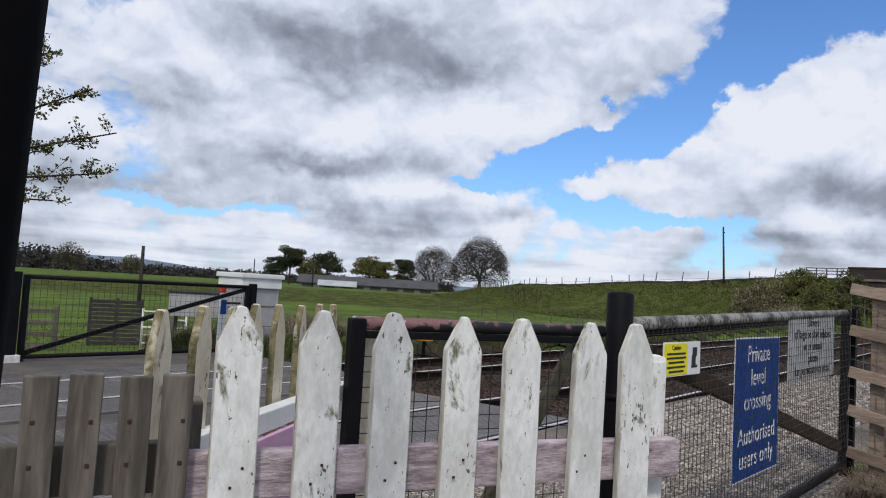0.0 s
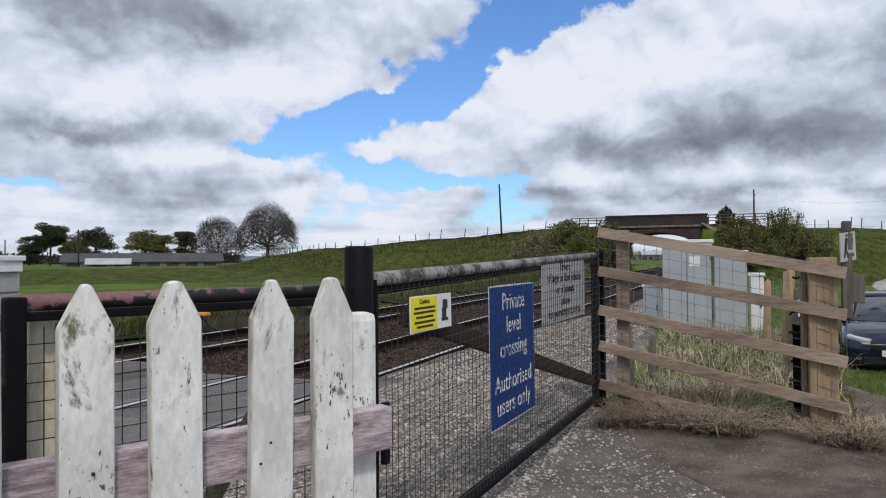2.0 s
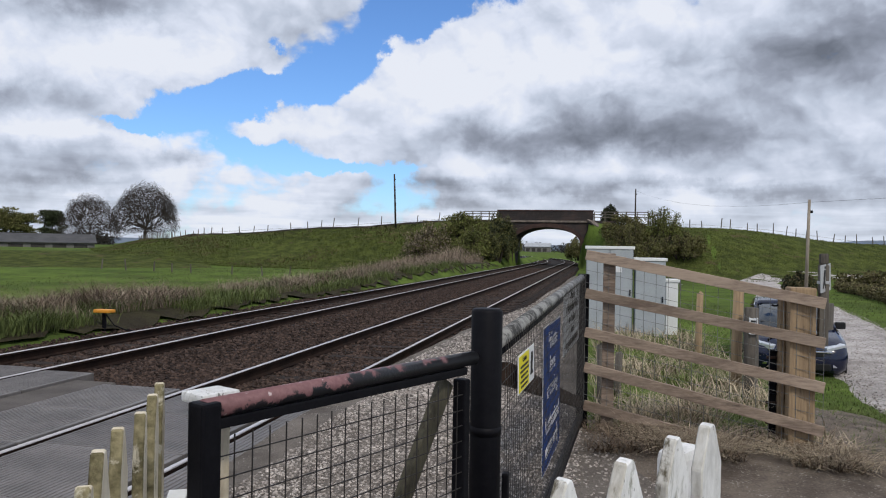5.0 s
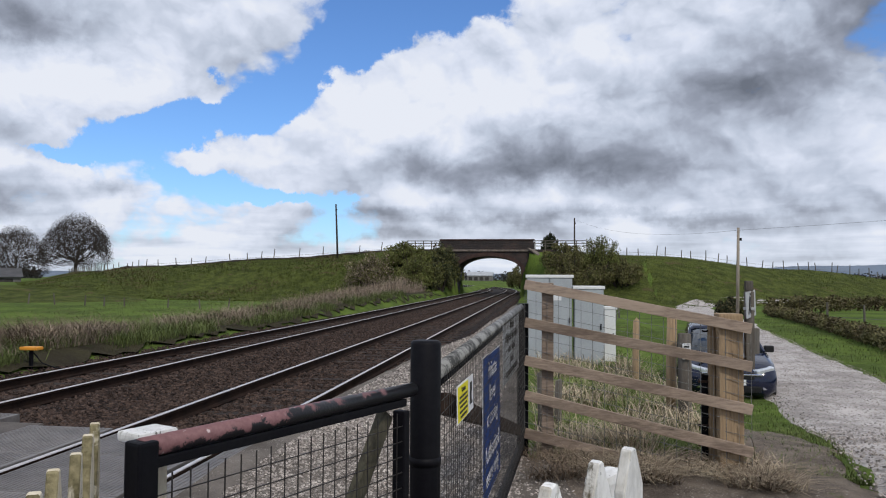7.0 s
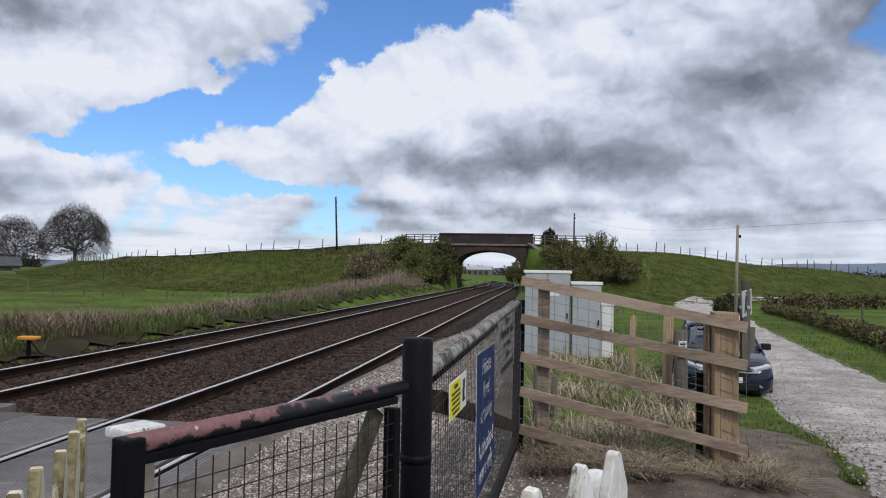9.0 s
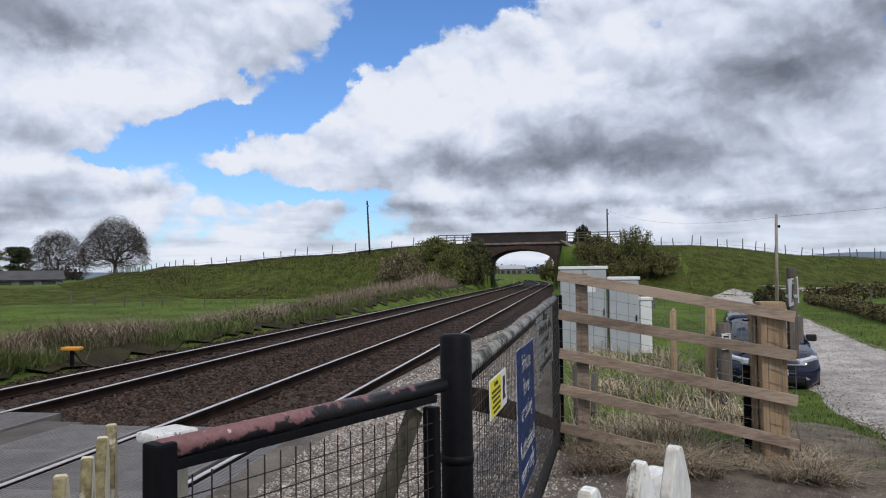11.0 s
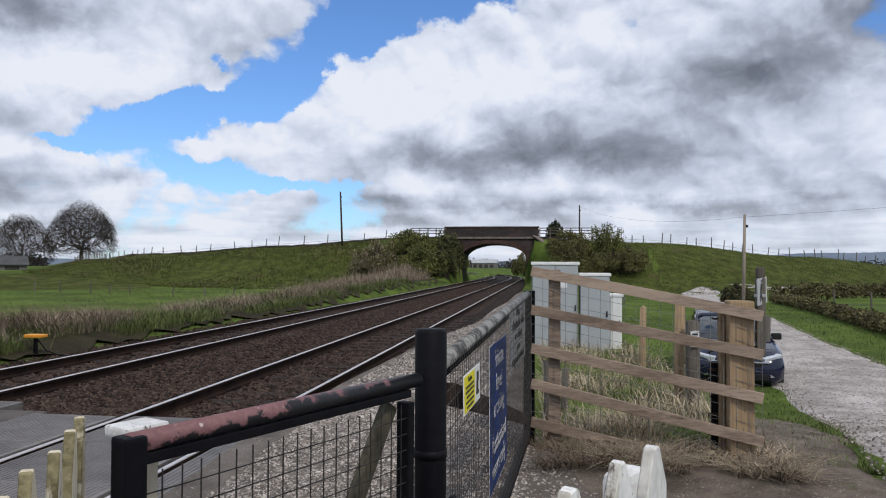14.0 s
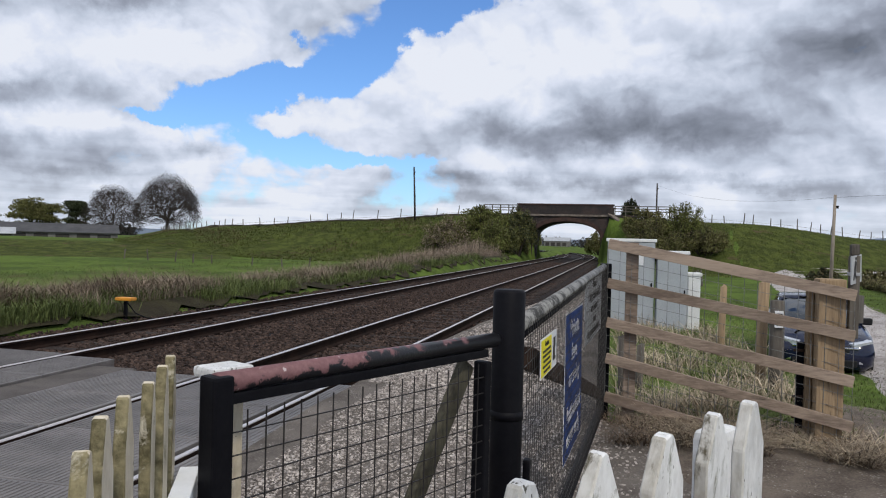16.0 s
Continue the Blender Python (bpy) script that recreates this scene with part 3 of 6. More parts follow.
strip("terrace", [(-0.545 * 77 + 0.839 * t, 0.839 * 77 + 0.545 * t) for t in ts], [(-0.545 * 97 + 0.839 * t, 0.839 * 97 + 0.545 * t) for t in ts], "bank", "rough grassy step in the pasture", 0.08, 12, 0.8)
ys = [10.2 + 0.5 * i for i in range(136)]
strip("verge", [(-15.0 - 0.02 * y, y) for y in ys], [(-10.55, y) for y in ys], "verge", "brown weedy verge beside the line", 0.10, 8, 0.5, (0.03, -0.08))

# ---- railway ----


def line_pts(x, y0, y1, dy):
    return [(x + bend(y), y) for y in np.arange(y0, y1 + 0.01, dy)]


def sweep(name, pts, profile, mat, parent, label=""):
    V, F = [], []
    n = len(profile)
    for i, (x, y) in enumerate(pts):
        for px_, pz_ in profile:
            V.append((x + px_, y, pz_))
    for i in range(len(pts) - 1):
        for k in range(n):
            F.append((i * n + k, i * n + (k + 1) % n, (i + 1) * n + (k + 1) % n, (i + 1) * n + k))
    F.append(tuple(range(n)))
    F.append(tuple(range((len(pts) - 1) * n + n - 1, (len(pts) - 1) * n - 1, -1)))
    return raw(V, F, name, mat, parent, label)


WEB = [(-0.07, -0.158), (0.07, -0.158), (0.07, -0.148), (0.012, -0.125), (0.012, -0.045), (0.036, -0.035), (0.036, -0.009), (-0.036, -0.009), (-0.036, -0.035), (-0.012, -0.045), (-0.012, -0.125), (-0.07, -0.148)]
HEAD = [(-0.025, -0.009), (0.025, -0.009), (0.023, -0.002), (0.018, 0.0), (-0.018, 0.0), (-0.023, -0.002)]


def railway_track(a, b):
    t = thing("railway_track", (0, 0, 0), "rusty steel railway track on timber sleepers in brown ballast", "railway track", "tracks of the line")
    for x in (a, b):
        pts = [(x, -60), (x, 0)] + line_pts(x, 10, 240, 5)
        r = sweep("rail", pts, WEB, "rail_side", t, "rusty steel rail")
        sweep("rail_head", pts, HEAD, "rail_head", r, "polished running surface")
    mid = (a + b) / 2
    me = bpy.data.meshes.new("sleeper")
    bm = boxed(-1.3, 1.3, -0.125, 0.125, -0.29, -0.165, bevel=0.012)
    bm.to_mesh(me)
    bm.free()
    me.materials.append(M["sleeper"])
    rnd = random.Random(4)
    for y in np.arange(9.6, 150, 0.7):
        shared("sleeper", me, t, pose(mid + bend(y), y + rnd.uniform(-0.03, 0.03), rnd.uniform(-0.01, 0.008), 0, 0, rnd.uniform(-1, 1)))
    return t


for a, b in TRACKS:
    railway_track(a, b)

pts = line_pts(0, -60, 240, 3)
bed = sweep("ballast_bed", pts, [(-11.0, -0.7), (-10.6, -0.33), (-10.1, -0.33), (-9.3, -0.195), (-6.4, -0.175), (-5.95, -0.21), (-5.4, -0.175), (-2.6, -0.195), (-2.3, -0.34), (-2.1, -0.7)], "ballast", None)
tagged(bed, "dark brown ballast bed under both tracks", "ballast", kind="structure")


def stones(name, mat, label, xs, ys_, zs, size, seed):
    """Loose angular stones, joined."""
    rng_ = np.random.default_rng(seed)
    n = len(xs)
    shape = np.array([(1, 0, 0), (-1, 0, 0), (0, 1, 0), (0, -1, 0), (0, 0, 1), (0, 0, -1)], float)
    tri = np.array([(0, 2, 4), (2, 1, 4), (1, 3, 4), (3, 0, 4), (2, 0, 5), (1, 2, 5), (3, 1, 5), (0, 3, 5)])
    s_ = rng_.uniform(*size, (n, 1, 1)) * rng_.uniform(0.6, 1.25, (n, 6, 1))
    q, _ = np.linalg.qr(rng_.normal(size=(n, 3, 3)))
    pts_ = np.einsum("nij,kj->nki", q, shape) * s_ * np.array([1.0, 1.0, 0.75])
    V = (pts_ + np.stack([xs, ys_, zs], 1)[:, None, :]).reshape(-1, 3)
    F = (tri[None] + (np.arange(n) * 6)[:, None, None]).reshape(-1, 3)
    return tagged(raw(V.tolist(), F.tolist(), name, mat), label, name.replace("_", " "), kind="stuff")


rng = np.random.default_rng(8)
n = 98000
y = 9.2 + 66 * rng.random(n) ** 2.2
x = rng.uniform(-10.9, -2.2, n)
for a, b in TRACKS:
    ok = ~((abs(x - a) < 0.07) | (abs(x - b) < 0.07))
    x, y = x[ok], y[ok]
bx_ = np.array([2.1, 2.35, 2.7, 5.3, 5.95, 6.5, 9.3, 10.1, 10.9])
bz_ = np.array([-0.55, -0.32, -0.19, -0.168, -0.20, -0.168, -0.19, -0.31, -0.24])
stones("ballast_stones", "ballast_stone", "loose brown angular ballast stones", x, y, np.interp(-x, bx_, bz_) + rng.uniform(-0.012, 0.012, len(x)), (0.024, 0.052), 11)
y = rng.uniform(2.6, 9.6, 62000)
x = rng.uniform(-2.4, 1.4, 62000)
ok = (x < np.interp(y, [6.5, 9.0], [1.4, -0.25])) & ((x < -0.15) | (rng.random(62000) < 0.22))
x, y = x[ok], y[ok]
stones("gravel_stones", "gravel_stone", "loose pale grey gravel chippings", x, y, np.array([ground_z(float(a), float(b)) for a, b in zip(x, y)]) + 0.040, (0.007, 0.018), 12)
y = 9 + 34 * rng.random(16000) ** 1.9
x = rng.uniform(-2.6, -0.5, 16000)
ok = x < np.interp(y, [9, 30], [-0.3, -1.0])
x, y = x[ok], y[ok]
stones("shoulder_stones", "gravel_stone", "grey ballast stones beside the line", x, y, np.array([ground_z(float(a), float(b)) for a, b in zip(x, y)]) + 0.045, (0.014, 0.032), 13)
y = 7 + 30 * rng.random(15000) ** 1.7
x = np.array([lane_x(float(v)) for v in y]) + rng.uniform(-1.7, 1.8, 15000)
stones("lane_stones", "gravel_stone", "loose stones on the lane", x, y, np.array([ground_z(float(a), float(b)) for a, b in zip(x, y)]) + 0.05, (0.008, 0.022), 14)


def crossing_deck():
    """The boarded crossing: rows of ribbed panels between and outside the rails."""
    t = thing("crossing_deck", (0, 0, 0), "dark grey ribbed rubber panels of the level crossing", "crossing deck", kind="structure")
    rows = ((-3.05, -2.42, 9.25, "deck"), (-4.55, -3.235, 9.2, "deck"), (-5.75, -4.74, 9.15, "deck"), (-7.08, -6.35, 9.75, "deck"), (-8.56, -7.265, 9.9, "deck"), (-9.6, -8.745, 9.95, "deck"))
    for x0, x1, end, mat in rows:
        bm = boxed(x0, x1, -1.19, 0.0, -0.16, -0.004, bevel=0.008)
        n = int((x1 - x0) / 0.045)
        for i in range(n):
            x = x0 + 0.03 + i * 0.045
            if x + 0.02 < x1 - 0.02:
                box(bm, x, x + 0.018, -1.16, -0.03, -0.006, 0.0)
        me = bpy.data.meshes.new("panel")
        bm.to_mesh(me)
        bm.free()
        me.materials.append(M[mat])
        for i in range(12):
            shared("panel", me, t, pose(0, end - i * 1.2, 0))
    part("infill", boxed(-6.34, -5.76, -6, 9.4, -0.2, -0.03, bevel=0.02), "tarmac", t, "crumbling tarmac infill between the tracks")
    return t


crossing_deck()
ys = [-6 + 0.4 * i for i in range(41)]
V = [(lerp(-9.62, -17, k / 8), y, lerp(-0.006, -0.62, step(k / 8, 0.15, 1))) for y in ys for k in range(9)]
F = [(i * 9 + k, i * 9 + k + 1, i * 9 + k + 10, i * 9 + k + 9) for i in range(len(ys) - 1) for k in range(8)]
far = raw(V, F, "pavement", "tarmac", smooth=True)
tagged(far, "worn tarmac track leading away from the crossing", "pavement", kind="structure")
part("slab", boxed(-17, -9.62, -6, 10, -1.2, -0.7), "tarmac", far)

# ---- the picket fence before the camera ----


def picket_mesh(w, h, thick, tip, flat, seed):
    rnd = random.Random(seed)
    j = lambda: rnd.uniform(-0.003, 0.003)
    outline = [(-w / 2 + j(), 0), (w / 2 + j(), 0), (w / 2 + j(), h - tip + j()), (flat / 2 + j(), h - 0.004), (j(), h), (-flat / 2 + j(), h - 0.004), (-w / 2 + j(), h - tip + j())]
    bm = bmesh.new()
    f = bm.faces.new([bm.verts.new((x, -thick / 2, z)) for x, z in outline])
    up = bmesh.ops.extrude_face_region(bm, geom=[f])["geom"]
    bmesh.ops.translate(bm, vec=(0, thick, 0), verts=[v for v in up if isinstance(v, bmesh.types.BMVert)])
    bmesh.ops.recalc_face_normals(bm, faces=bm.faces)
    bmesh.ops.bevel(bm, geom=list(bm.edges), offset=0.0025, segments=1, affect="EDGES")
    return bm


def grime(ob, mat="dirty_edge"):
    """Bare, dirty sawn edges on a painted board."""
    ob.data.materials.append(M[mat])
    for f in ob.data.polygons:
        if abs(f.normal.x) > 0.5:
            f.material_index = 1


def front_fence():
    t = thing("picket_fence", (-0.133, 2.439, 0), "white-painted picket fence with flaking mauve rails and two weathered grey repairs", "picket fence", rz=60.2)
    p = 0.151
    for i in range(-2, 5):
        rnd = random.Random(i + 50)
        o = part("picket", picket_mesh(0.086, 1.378 - (i % 2) * 0.002, 0.021, 0.072, 0.022, i + 3), "white_paint", t)
        grime(o)
        o.matrix_basis = pose(i * p, 0.0, 0, rnd.uniform(-0.5, 0.5), rnd.uniform(-0.8, 0.8), rnd.uniform(-1, 1))
    for name, z in (("top_rail", 1.055), ("bottom_rail", 0.38)):
        bm = boxed(-2.62 * p, 4.97 * p, 0.012, 0.054, z - 0.045, z + 0.045, bevel=0.004)
        o = part(name, bm, "mauve_rail", t, "flaking mauve and white painted rail")
    for k in (-4.0, -3.0):
        for dx in (-0.0275, 0.0275):
            o = part("board", boxed(-0.0268, 0.0268, -0.012, 0.012, 0, 1.245 + (0.002 if dx > 0 else -0.002), bevel=0.003), "grey_wood", t, "weathered bare grey board with a square-cut top")
            o.matrix_basis = pose(k * p + dx, -0.002, 0, 0, 0.4 if dx > 0 else -0.3, 0)
            for z in (0.42, 1.09, 1.165):
                s_ = part("screw", boxed(-0.0035, 0.0035, -0.002, 0.002, -0.0035, 0.0035, bevel=0.001), "rust", o, "rusty screw head")
                s_.matrix_basis = pose(0.012 if dx > 0 else -0.008, -0.012, z)
    part("rail_repair", boxed(-5.2 * p, -2.63 * p, 0.012, 0.05, 1.03, 1.12, bevel=0.004), "old_wood", t, "dark weathered rail")
    part("post", boxed(4.22 * p, 4.93 * p, 0.056, 0.110, 0, 1.298, bevel=0.018), "white_paint", t, "square white-painted end post")
    part("short_post", boxed(-2.78 * p, -2.42 * p, 0.055, 0.12, 0, 1.19, bevel=0.008), "old_wood", t, "rotten brown post")
    for i in range(-2, 5):
        for z in (1.04, 1.075):
            s_ = part("nail", boxed(-0.0025, 0.0025, -0.0015, 0.0015, -0.0025, 0.0025), "rust", t, "rusty nail head")
            s_.matrix_basis = pose(i * p + (0.008 if z > 1.05 else -0.012), -0.0115, z)
    return t


front_fence()


def back_fence():
    t = thing("picket_fence", (-0.993, 3.103, 0), "cream picket fence, stained green, with a pink board on its rail", "picket fence", rz=-63.3)
    p = 0.1525
    for i in range(0, 8):
        rnd = random.Random(i + 80)
        o = part("picket", picket_mesh(0.066, 1.362 + rnd.uniform(-0.006, 0.004), 0.020, 0.085, 0.020, i + 30), "cream_paint", t)
        grime(o, "mossy_edge")
        o.matrix_basis = pose(i * p, -0.014, 0, rnd.uniform(-1, 1), rnd.uniform(-1.2, 1.2), rnd.uniform(-2, 2))
    part("top_rail", boxed(-0.45 * p, 7.3 * p, 0.0, 0.045, 1.03, 1.085, bevel=0.004), "cabinet_white", t, "white painted top rail")
    part("bottom_rail", boxed(-0.45 * p, 7.3 * p, 0.0, 0.045, 0.30, 0.38, bevel=0.004), "mauve_rail", t)
    b = part("board", boxed(2.0 * p, 5.6 * p, 0.046, 0.06, 0.72, 1.025, bevel=0.003), "pink", t, "pink board with faded pale lettering")
    for k, w in ((2.6, 0.05), (3.3, 0.06), (4.0, 0.05), (4.6, 0.07)):
        part("lettering", boxed(k * p - w / 2, k * p + w / 2, 0.0605, 0.0635, 0.86, 0.875), "sign_white", b, "faded pale strokes")
    return t


back_fence()

# a black pole close by on the left
V, F = [], []
tube_into(V, F, [(0.30, 1.45, 0.0), (0.342, 1.472, 1.35), (0.385, 1.492, 2.6)], [0.036, 0.035, 0.034], 14)
tagged(raw(V, F, "pole", "matt_black", smooth=True), "slightly leaning black painted steel pole", "pole")

# ---- the near gate, its wing panel and signs ----


def grid_mesh(bm, n_len, z0, z1, pitch_x, pitch_z, r, y=0.0, top=None):
    """Welded wires in the plane y, from x = 0 to n_len."""
    x = pitch_x
    while x < n_len:
        box(bm, x - r, x + r, y - r, y + r, z0, z1)
        x += pitch_x
    z = z0 + pitch_z
    while z < z1:
        box(bm, 0, n_len, y + r, y + 3 * r, z - r, z + r)
        z += pitch_z
    return bm


def gate_frame(t, n, z0, z1, tube_mat, stile=0.03, bar=0.034, pitch=0.05, wire=0.0016, brace=True, near=1.0, mesh_mat="wire"):
    tube("top_bar", [(0, 0, z1), (n, 0, z1)], bar, tube_mat, t, "worn round top bar", 14)
    tube("bottom_bar", [(0, 0, z0), (n, 0, z0)], bar, "black_paint", t, "", 14)
    for x, stile in ((0.0, stile * near), (n, stile)):
        part("stile", boxed(x - stile, x + stile, -stile, stile, z0 - 0.06, z1 + 0.03, bevel=0.006), "black_paint", t)
    if brace:
        bm = bmesh.new()
        beam(bm, (0.3, 0.02, z1 - 0.16), (n - 0.05, 0.02, z0 + 0.15), 0.05, 0.09, 0.008)
        part("brace", bm, "rust", t, "dark diagonal brace")
    part("wire_mesh", grid_mesh(bmesh.new(), n, z0, z1, pitch, pitch, wire, -0.03), mesh_mat, t, "welded wire mesh infill")


def near_gate():
    """A long mesh gate whose top bar drops towards its near end."""
    a, b = Vector((-0.386, 4.225)), Vector((-0.165, 8.10))
    d = b - a
    n, z0, za, zb = d.length, 0.20, 1.335, 1.44
    t = thing("metal_gate", (a.x, a.y, 0), "black tubular metal gate with wire mesh and worn grey top bar", "gate", rz=math.degrees(math.atan2(d.y, d.x)))
    tube("top_bar", [(0, 0, za), (n, 0, zb)], 0.030, "grey_bar", t, "worn round grey top bar", 14)
    tube("under_bar", [(0, 0, za - 0.045), (n, 0, zb - 0.045)], 0.016, "black_paint", t, "thin black bar under the top bar", 10)
    tube("bottom_bar", [(0, 0, z0), (n, 0, z0)], 0.034, "black_paint", t, "", 14)
    part("stile", boxed(-0.012, 0.012, -0.02, 0.02, z0, za, bevel=0.004), "black_paint", t)
    part("stile", boxed(n - 0.03, n + 0.03, -0.03, 0.03, z0 - 0.06, zb + 0.03, bevel=0.006), "black_paint", t)
    bm = bmesh.new()
    beam(bm, (0.3, 0.02, za - 0.16), (n - 0.05, 0.02, z0 + 0.15), 0.05, 0.09, 0.008)
    part("brace", bm, "rust", t, "dark diagonal brace")
    bm, r = bmesh.new(), 0.0012
    x = 0.05
    while x < n:
        box(bm, x - r, x + r, -0.03 - r, -0.03 + r, z0, lerp(za, zb, x / n))
        x += 0.05
    for k in range(1, 24):
        f = k / 23.0
        beam(bm, (0, -0.03 + 2 * r, lerp(z0, za, f)), (n, -0.03 + 2 * r, lerp(z0, zb, f)), 2 * r, 2 * r)
    part("wire_mesh", bm, "dull_wire", t, "welded wire mesh infill")
    part("latch", boxed(0.0, 0.04, -0.055, -0.03, 0.62, 0.86, bevel=0.008), "black_paint", t, "black latch housing")
    return t, n


gate, gate_len = near_gate()
post = thing("gate_post", (-0.408, 4.155, 0), "tall round black painted gate post", "gate post")
tube("shaft", [(0, 0, -0.05), (0, 0, 1.455), (0, 0, 1.465)], [0.056, 0.056, 0.050], "black_paint", post, n=20)
tube("hinge", [(-0.0, 0.0, 1.02), (0, 0, 1.05)], 0.0585, "black_paint", post, "black hinge collar", n=20)


def wing_panel():
    a, b = Vector((-0.888, 3.115)), Vector((-0.44, 4.07))
    d = b - a
    t = thing("mesh_fence", (a.x, a.y, 0), "black steel mesh panel with a chipped reddish top bar", "fence", rz=math.degrees(math.atan2(d.y, d.x)))
    n = d.length
    tube("top_bar", [(-0.02, 0, 1.30), (n, 0, 1.30)], 0.024, "chipped_bar", t, "round black bar worn to red undercoat", 14)
    part("under_bar", boxed(0.0, n - 0.05, -0.012, 0.012, 1.249, 1.275, bevel=0.004), "black_paint", t, "flat black bar below the top bar")
    part("stile", boxed(-0.042, 0.010, -0.03, 0.03, 0, 1.318, bevel=0.008), "black_paint", t)
    part("stile", boxed(n - 0.085, n - 0.05, -0.025, 0.025, 0, 1.237, bevel=0.006), "black_paint", t)
    part("bottom_bar", boxed(0.04, n - 0.12, -0.03, 0.03, 0.14, 0.20, bevel=0.008), "black_paint", t)
    bm = bmesh.new()
    beam(bm, (n - 0.11, 0.035, 1.23), (n - 0.80, 0.035, 0.16), 0.035, 0.058, 0.008)
    part("brace", bm, "mossy_brace", t, "weathered diagonal brace")
    part("wire_mesh", grid_mesh(bmesh.new(), n - 0.08, 0.2, 1.235, 0.052, 0.052, 0.0014, -0.02), "wire", t, "welded wire mesh infill")
    return t


wing_panel()
wp = thing("wooden_post", (-0.950, 3.222, 0), "square white-painted timber post with a flat top", "post", rz=66)
part("shaft", boxed(-0.034, 0.034, -0.034, 0.034, 0, 1.292, bevel=0.006), "cream_paint", wp)
part("cap", boxed(-0.055, 0.055, -0.045, 0.045, 1.292, 1.318, bevel=0.008), "white_paint", wp, "flaking white cap")


def gate_at(y):
    """The gate's line at y."""
    return lerp(-0.385, -0.165, (y - 4.30) / 3.80)


def sign_frame(y0, z, lean=0.0, off=0.045):
    """A frame on the gate's near face: x along the gate, y up, z towards the lane."""
    x = Vector((0.22, 3.80, 0)).normalized()
    n = Vector((x.y, -x.x, 0))
    m = Matrix((x, Vector((0, 0, 1)), n)).transposed().to_4x4()
    m.translation = Vector((gate_at(y0), y0, z)) + n * off
    return m @ pose(0, 0, 0, lean, 0, 0)


def plate(w, h, mat, parent, name, thick=0.004, label=""):
    return part(name, boxed(-w / 2, w / 2, -h / 2, h / 2, 0, thick, bevel=0.0015), mat, parent, label)


def flush(ob, x, y, z):
    ob.matrix_basis = pose(x, y, z)
    return ob


def blue_sign():
    t = thing("crossing_sign", (0, 0, 0), "blue metal sign with white wording wired to the gate", "sign")
    t.matrix_basis = sign_frame(5.85, 0.865, -0.4, 0.017)
    plate(0.80, 0.80, "sign_white", t, "backing", 0.003, "white sign edge")
    flush(plate(0.782, 0.782, "sign_face", t, "face", 0.002, "blue enamel face"), 0, 0, 0.003)
    for i, (line, y) in enumerate((("Private", 0.30), ("level", 0.165), ("crossing", 0.03), ("Authorised", -0.16), ("users only", -0.29))):
        words(line, 0.137, "letter_white", t, pose(0, y, 0.0055) @ Matrix.Diagonal((1.06, 1, 1, 1)))


def white_sign():
    t = thing("phone_sign", (0, 0, 0), "white metal notice for drivers with black wording on the gate", "sign")
    t.matrix_basis = sign_frame(7.03, 1.19, -0.3, 0.017)
    plate(1.20, 0.455, "sign_grey", t, "face", 0.004)
    for line, y in (("Drivers", 0.165), ("of large or slow vehicles", 0.085), ("or of animals", 0.0), ("phone", -0.085), ("for permission to cross", -0.165)):
        words(line, 0.088, "ink", t, pose(0, y, 0.0055) @ Matrix.Diagonal((1.08, 1, 1, 1)))


def yellow_sign():
    t = thing("caution_sign", (0, 0, 0), "small white and yellow caution plate on the gate", "sign")
    t.matrix_basis = sign_frame(4.655, 1.18, -1.0, 0.05)
    plate(0.42, 0.155, "sign_white", t, "face", 0.004)
    flush(plate(0.255, 0.142, "sign_yellow", t, "panel", 0.002, "yellow panel"), -0.075, 0, 0.004)
    words("Caution", 0.030, "ink", t, pose(-0.075, 0.052, 0.0068))
    for y, w in ((0.025, 0.20), (0.006, 0.21), (-0.014, 0.17), (-0.035, 0.20), (-0.055, 0.16)):
        flush(plate(w, 0.009, "ink", t, "bar", 0.001, "line of small black wording"), -0.075, y, 0.006)
    bm = boxed(0.10, 0.17, -0.045, -0.032, 0.004, 0.006)
    box(bm, 0.105, 0.15, -0.032, 0.012, 0.004, 0.006)
    box(bm, 0.115, 0.165, 0.008, 0.05, 0.004, 0.006)
    part("pictogram", bm, "ink", t, "black pictogram")


blue_sign()
white_sign()
yellow_sign()
end_post = thing("gate_post", (-0.15, 8.22, 0), "square black steel gate post", "gate post")
part("shaft", boxed(-0.05, 0.05, -0.05, 0.05, -0.1, 1.47, bevel=0.006), "black_paint", end_post)

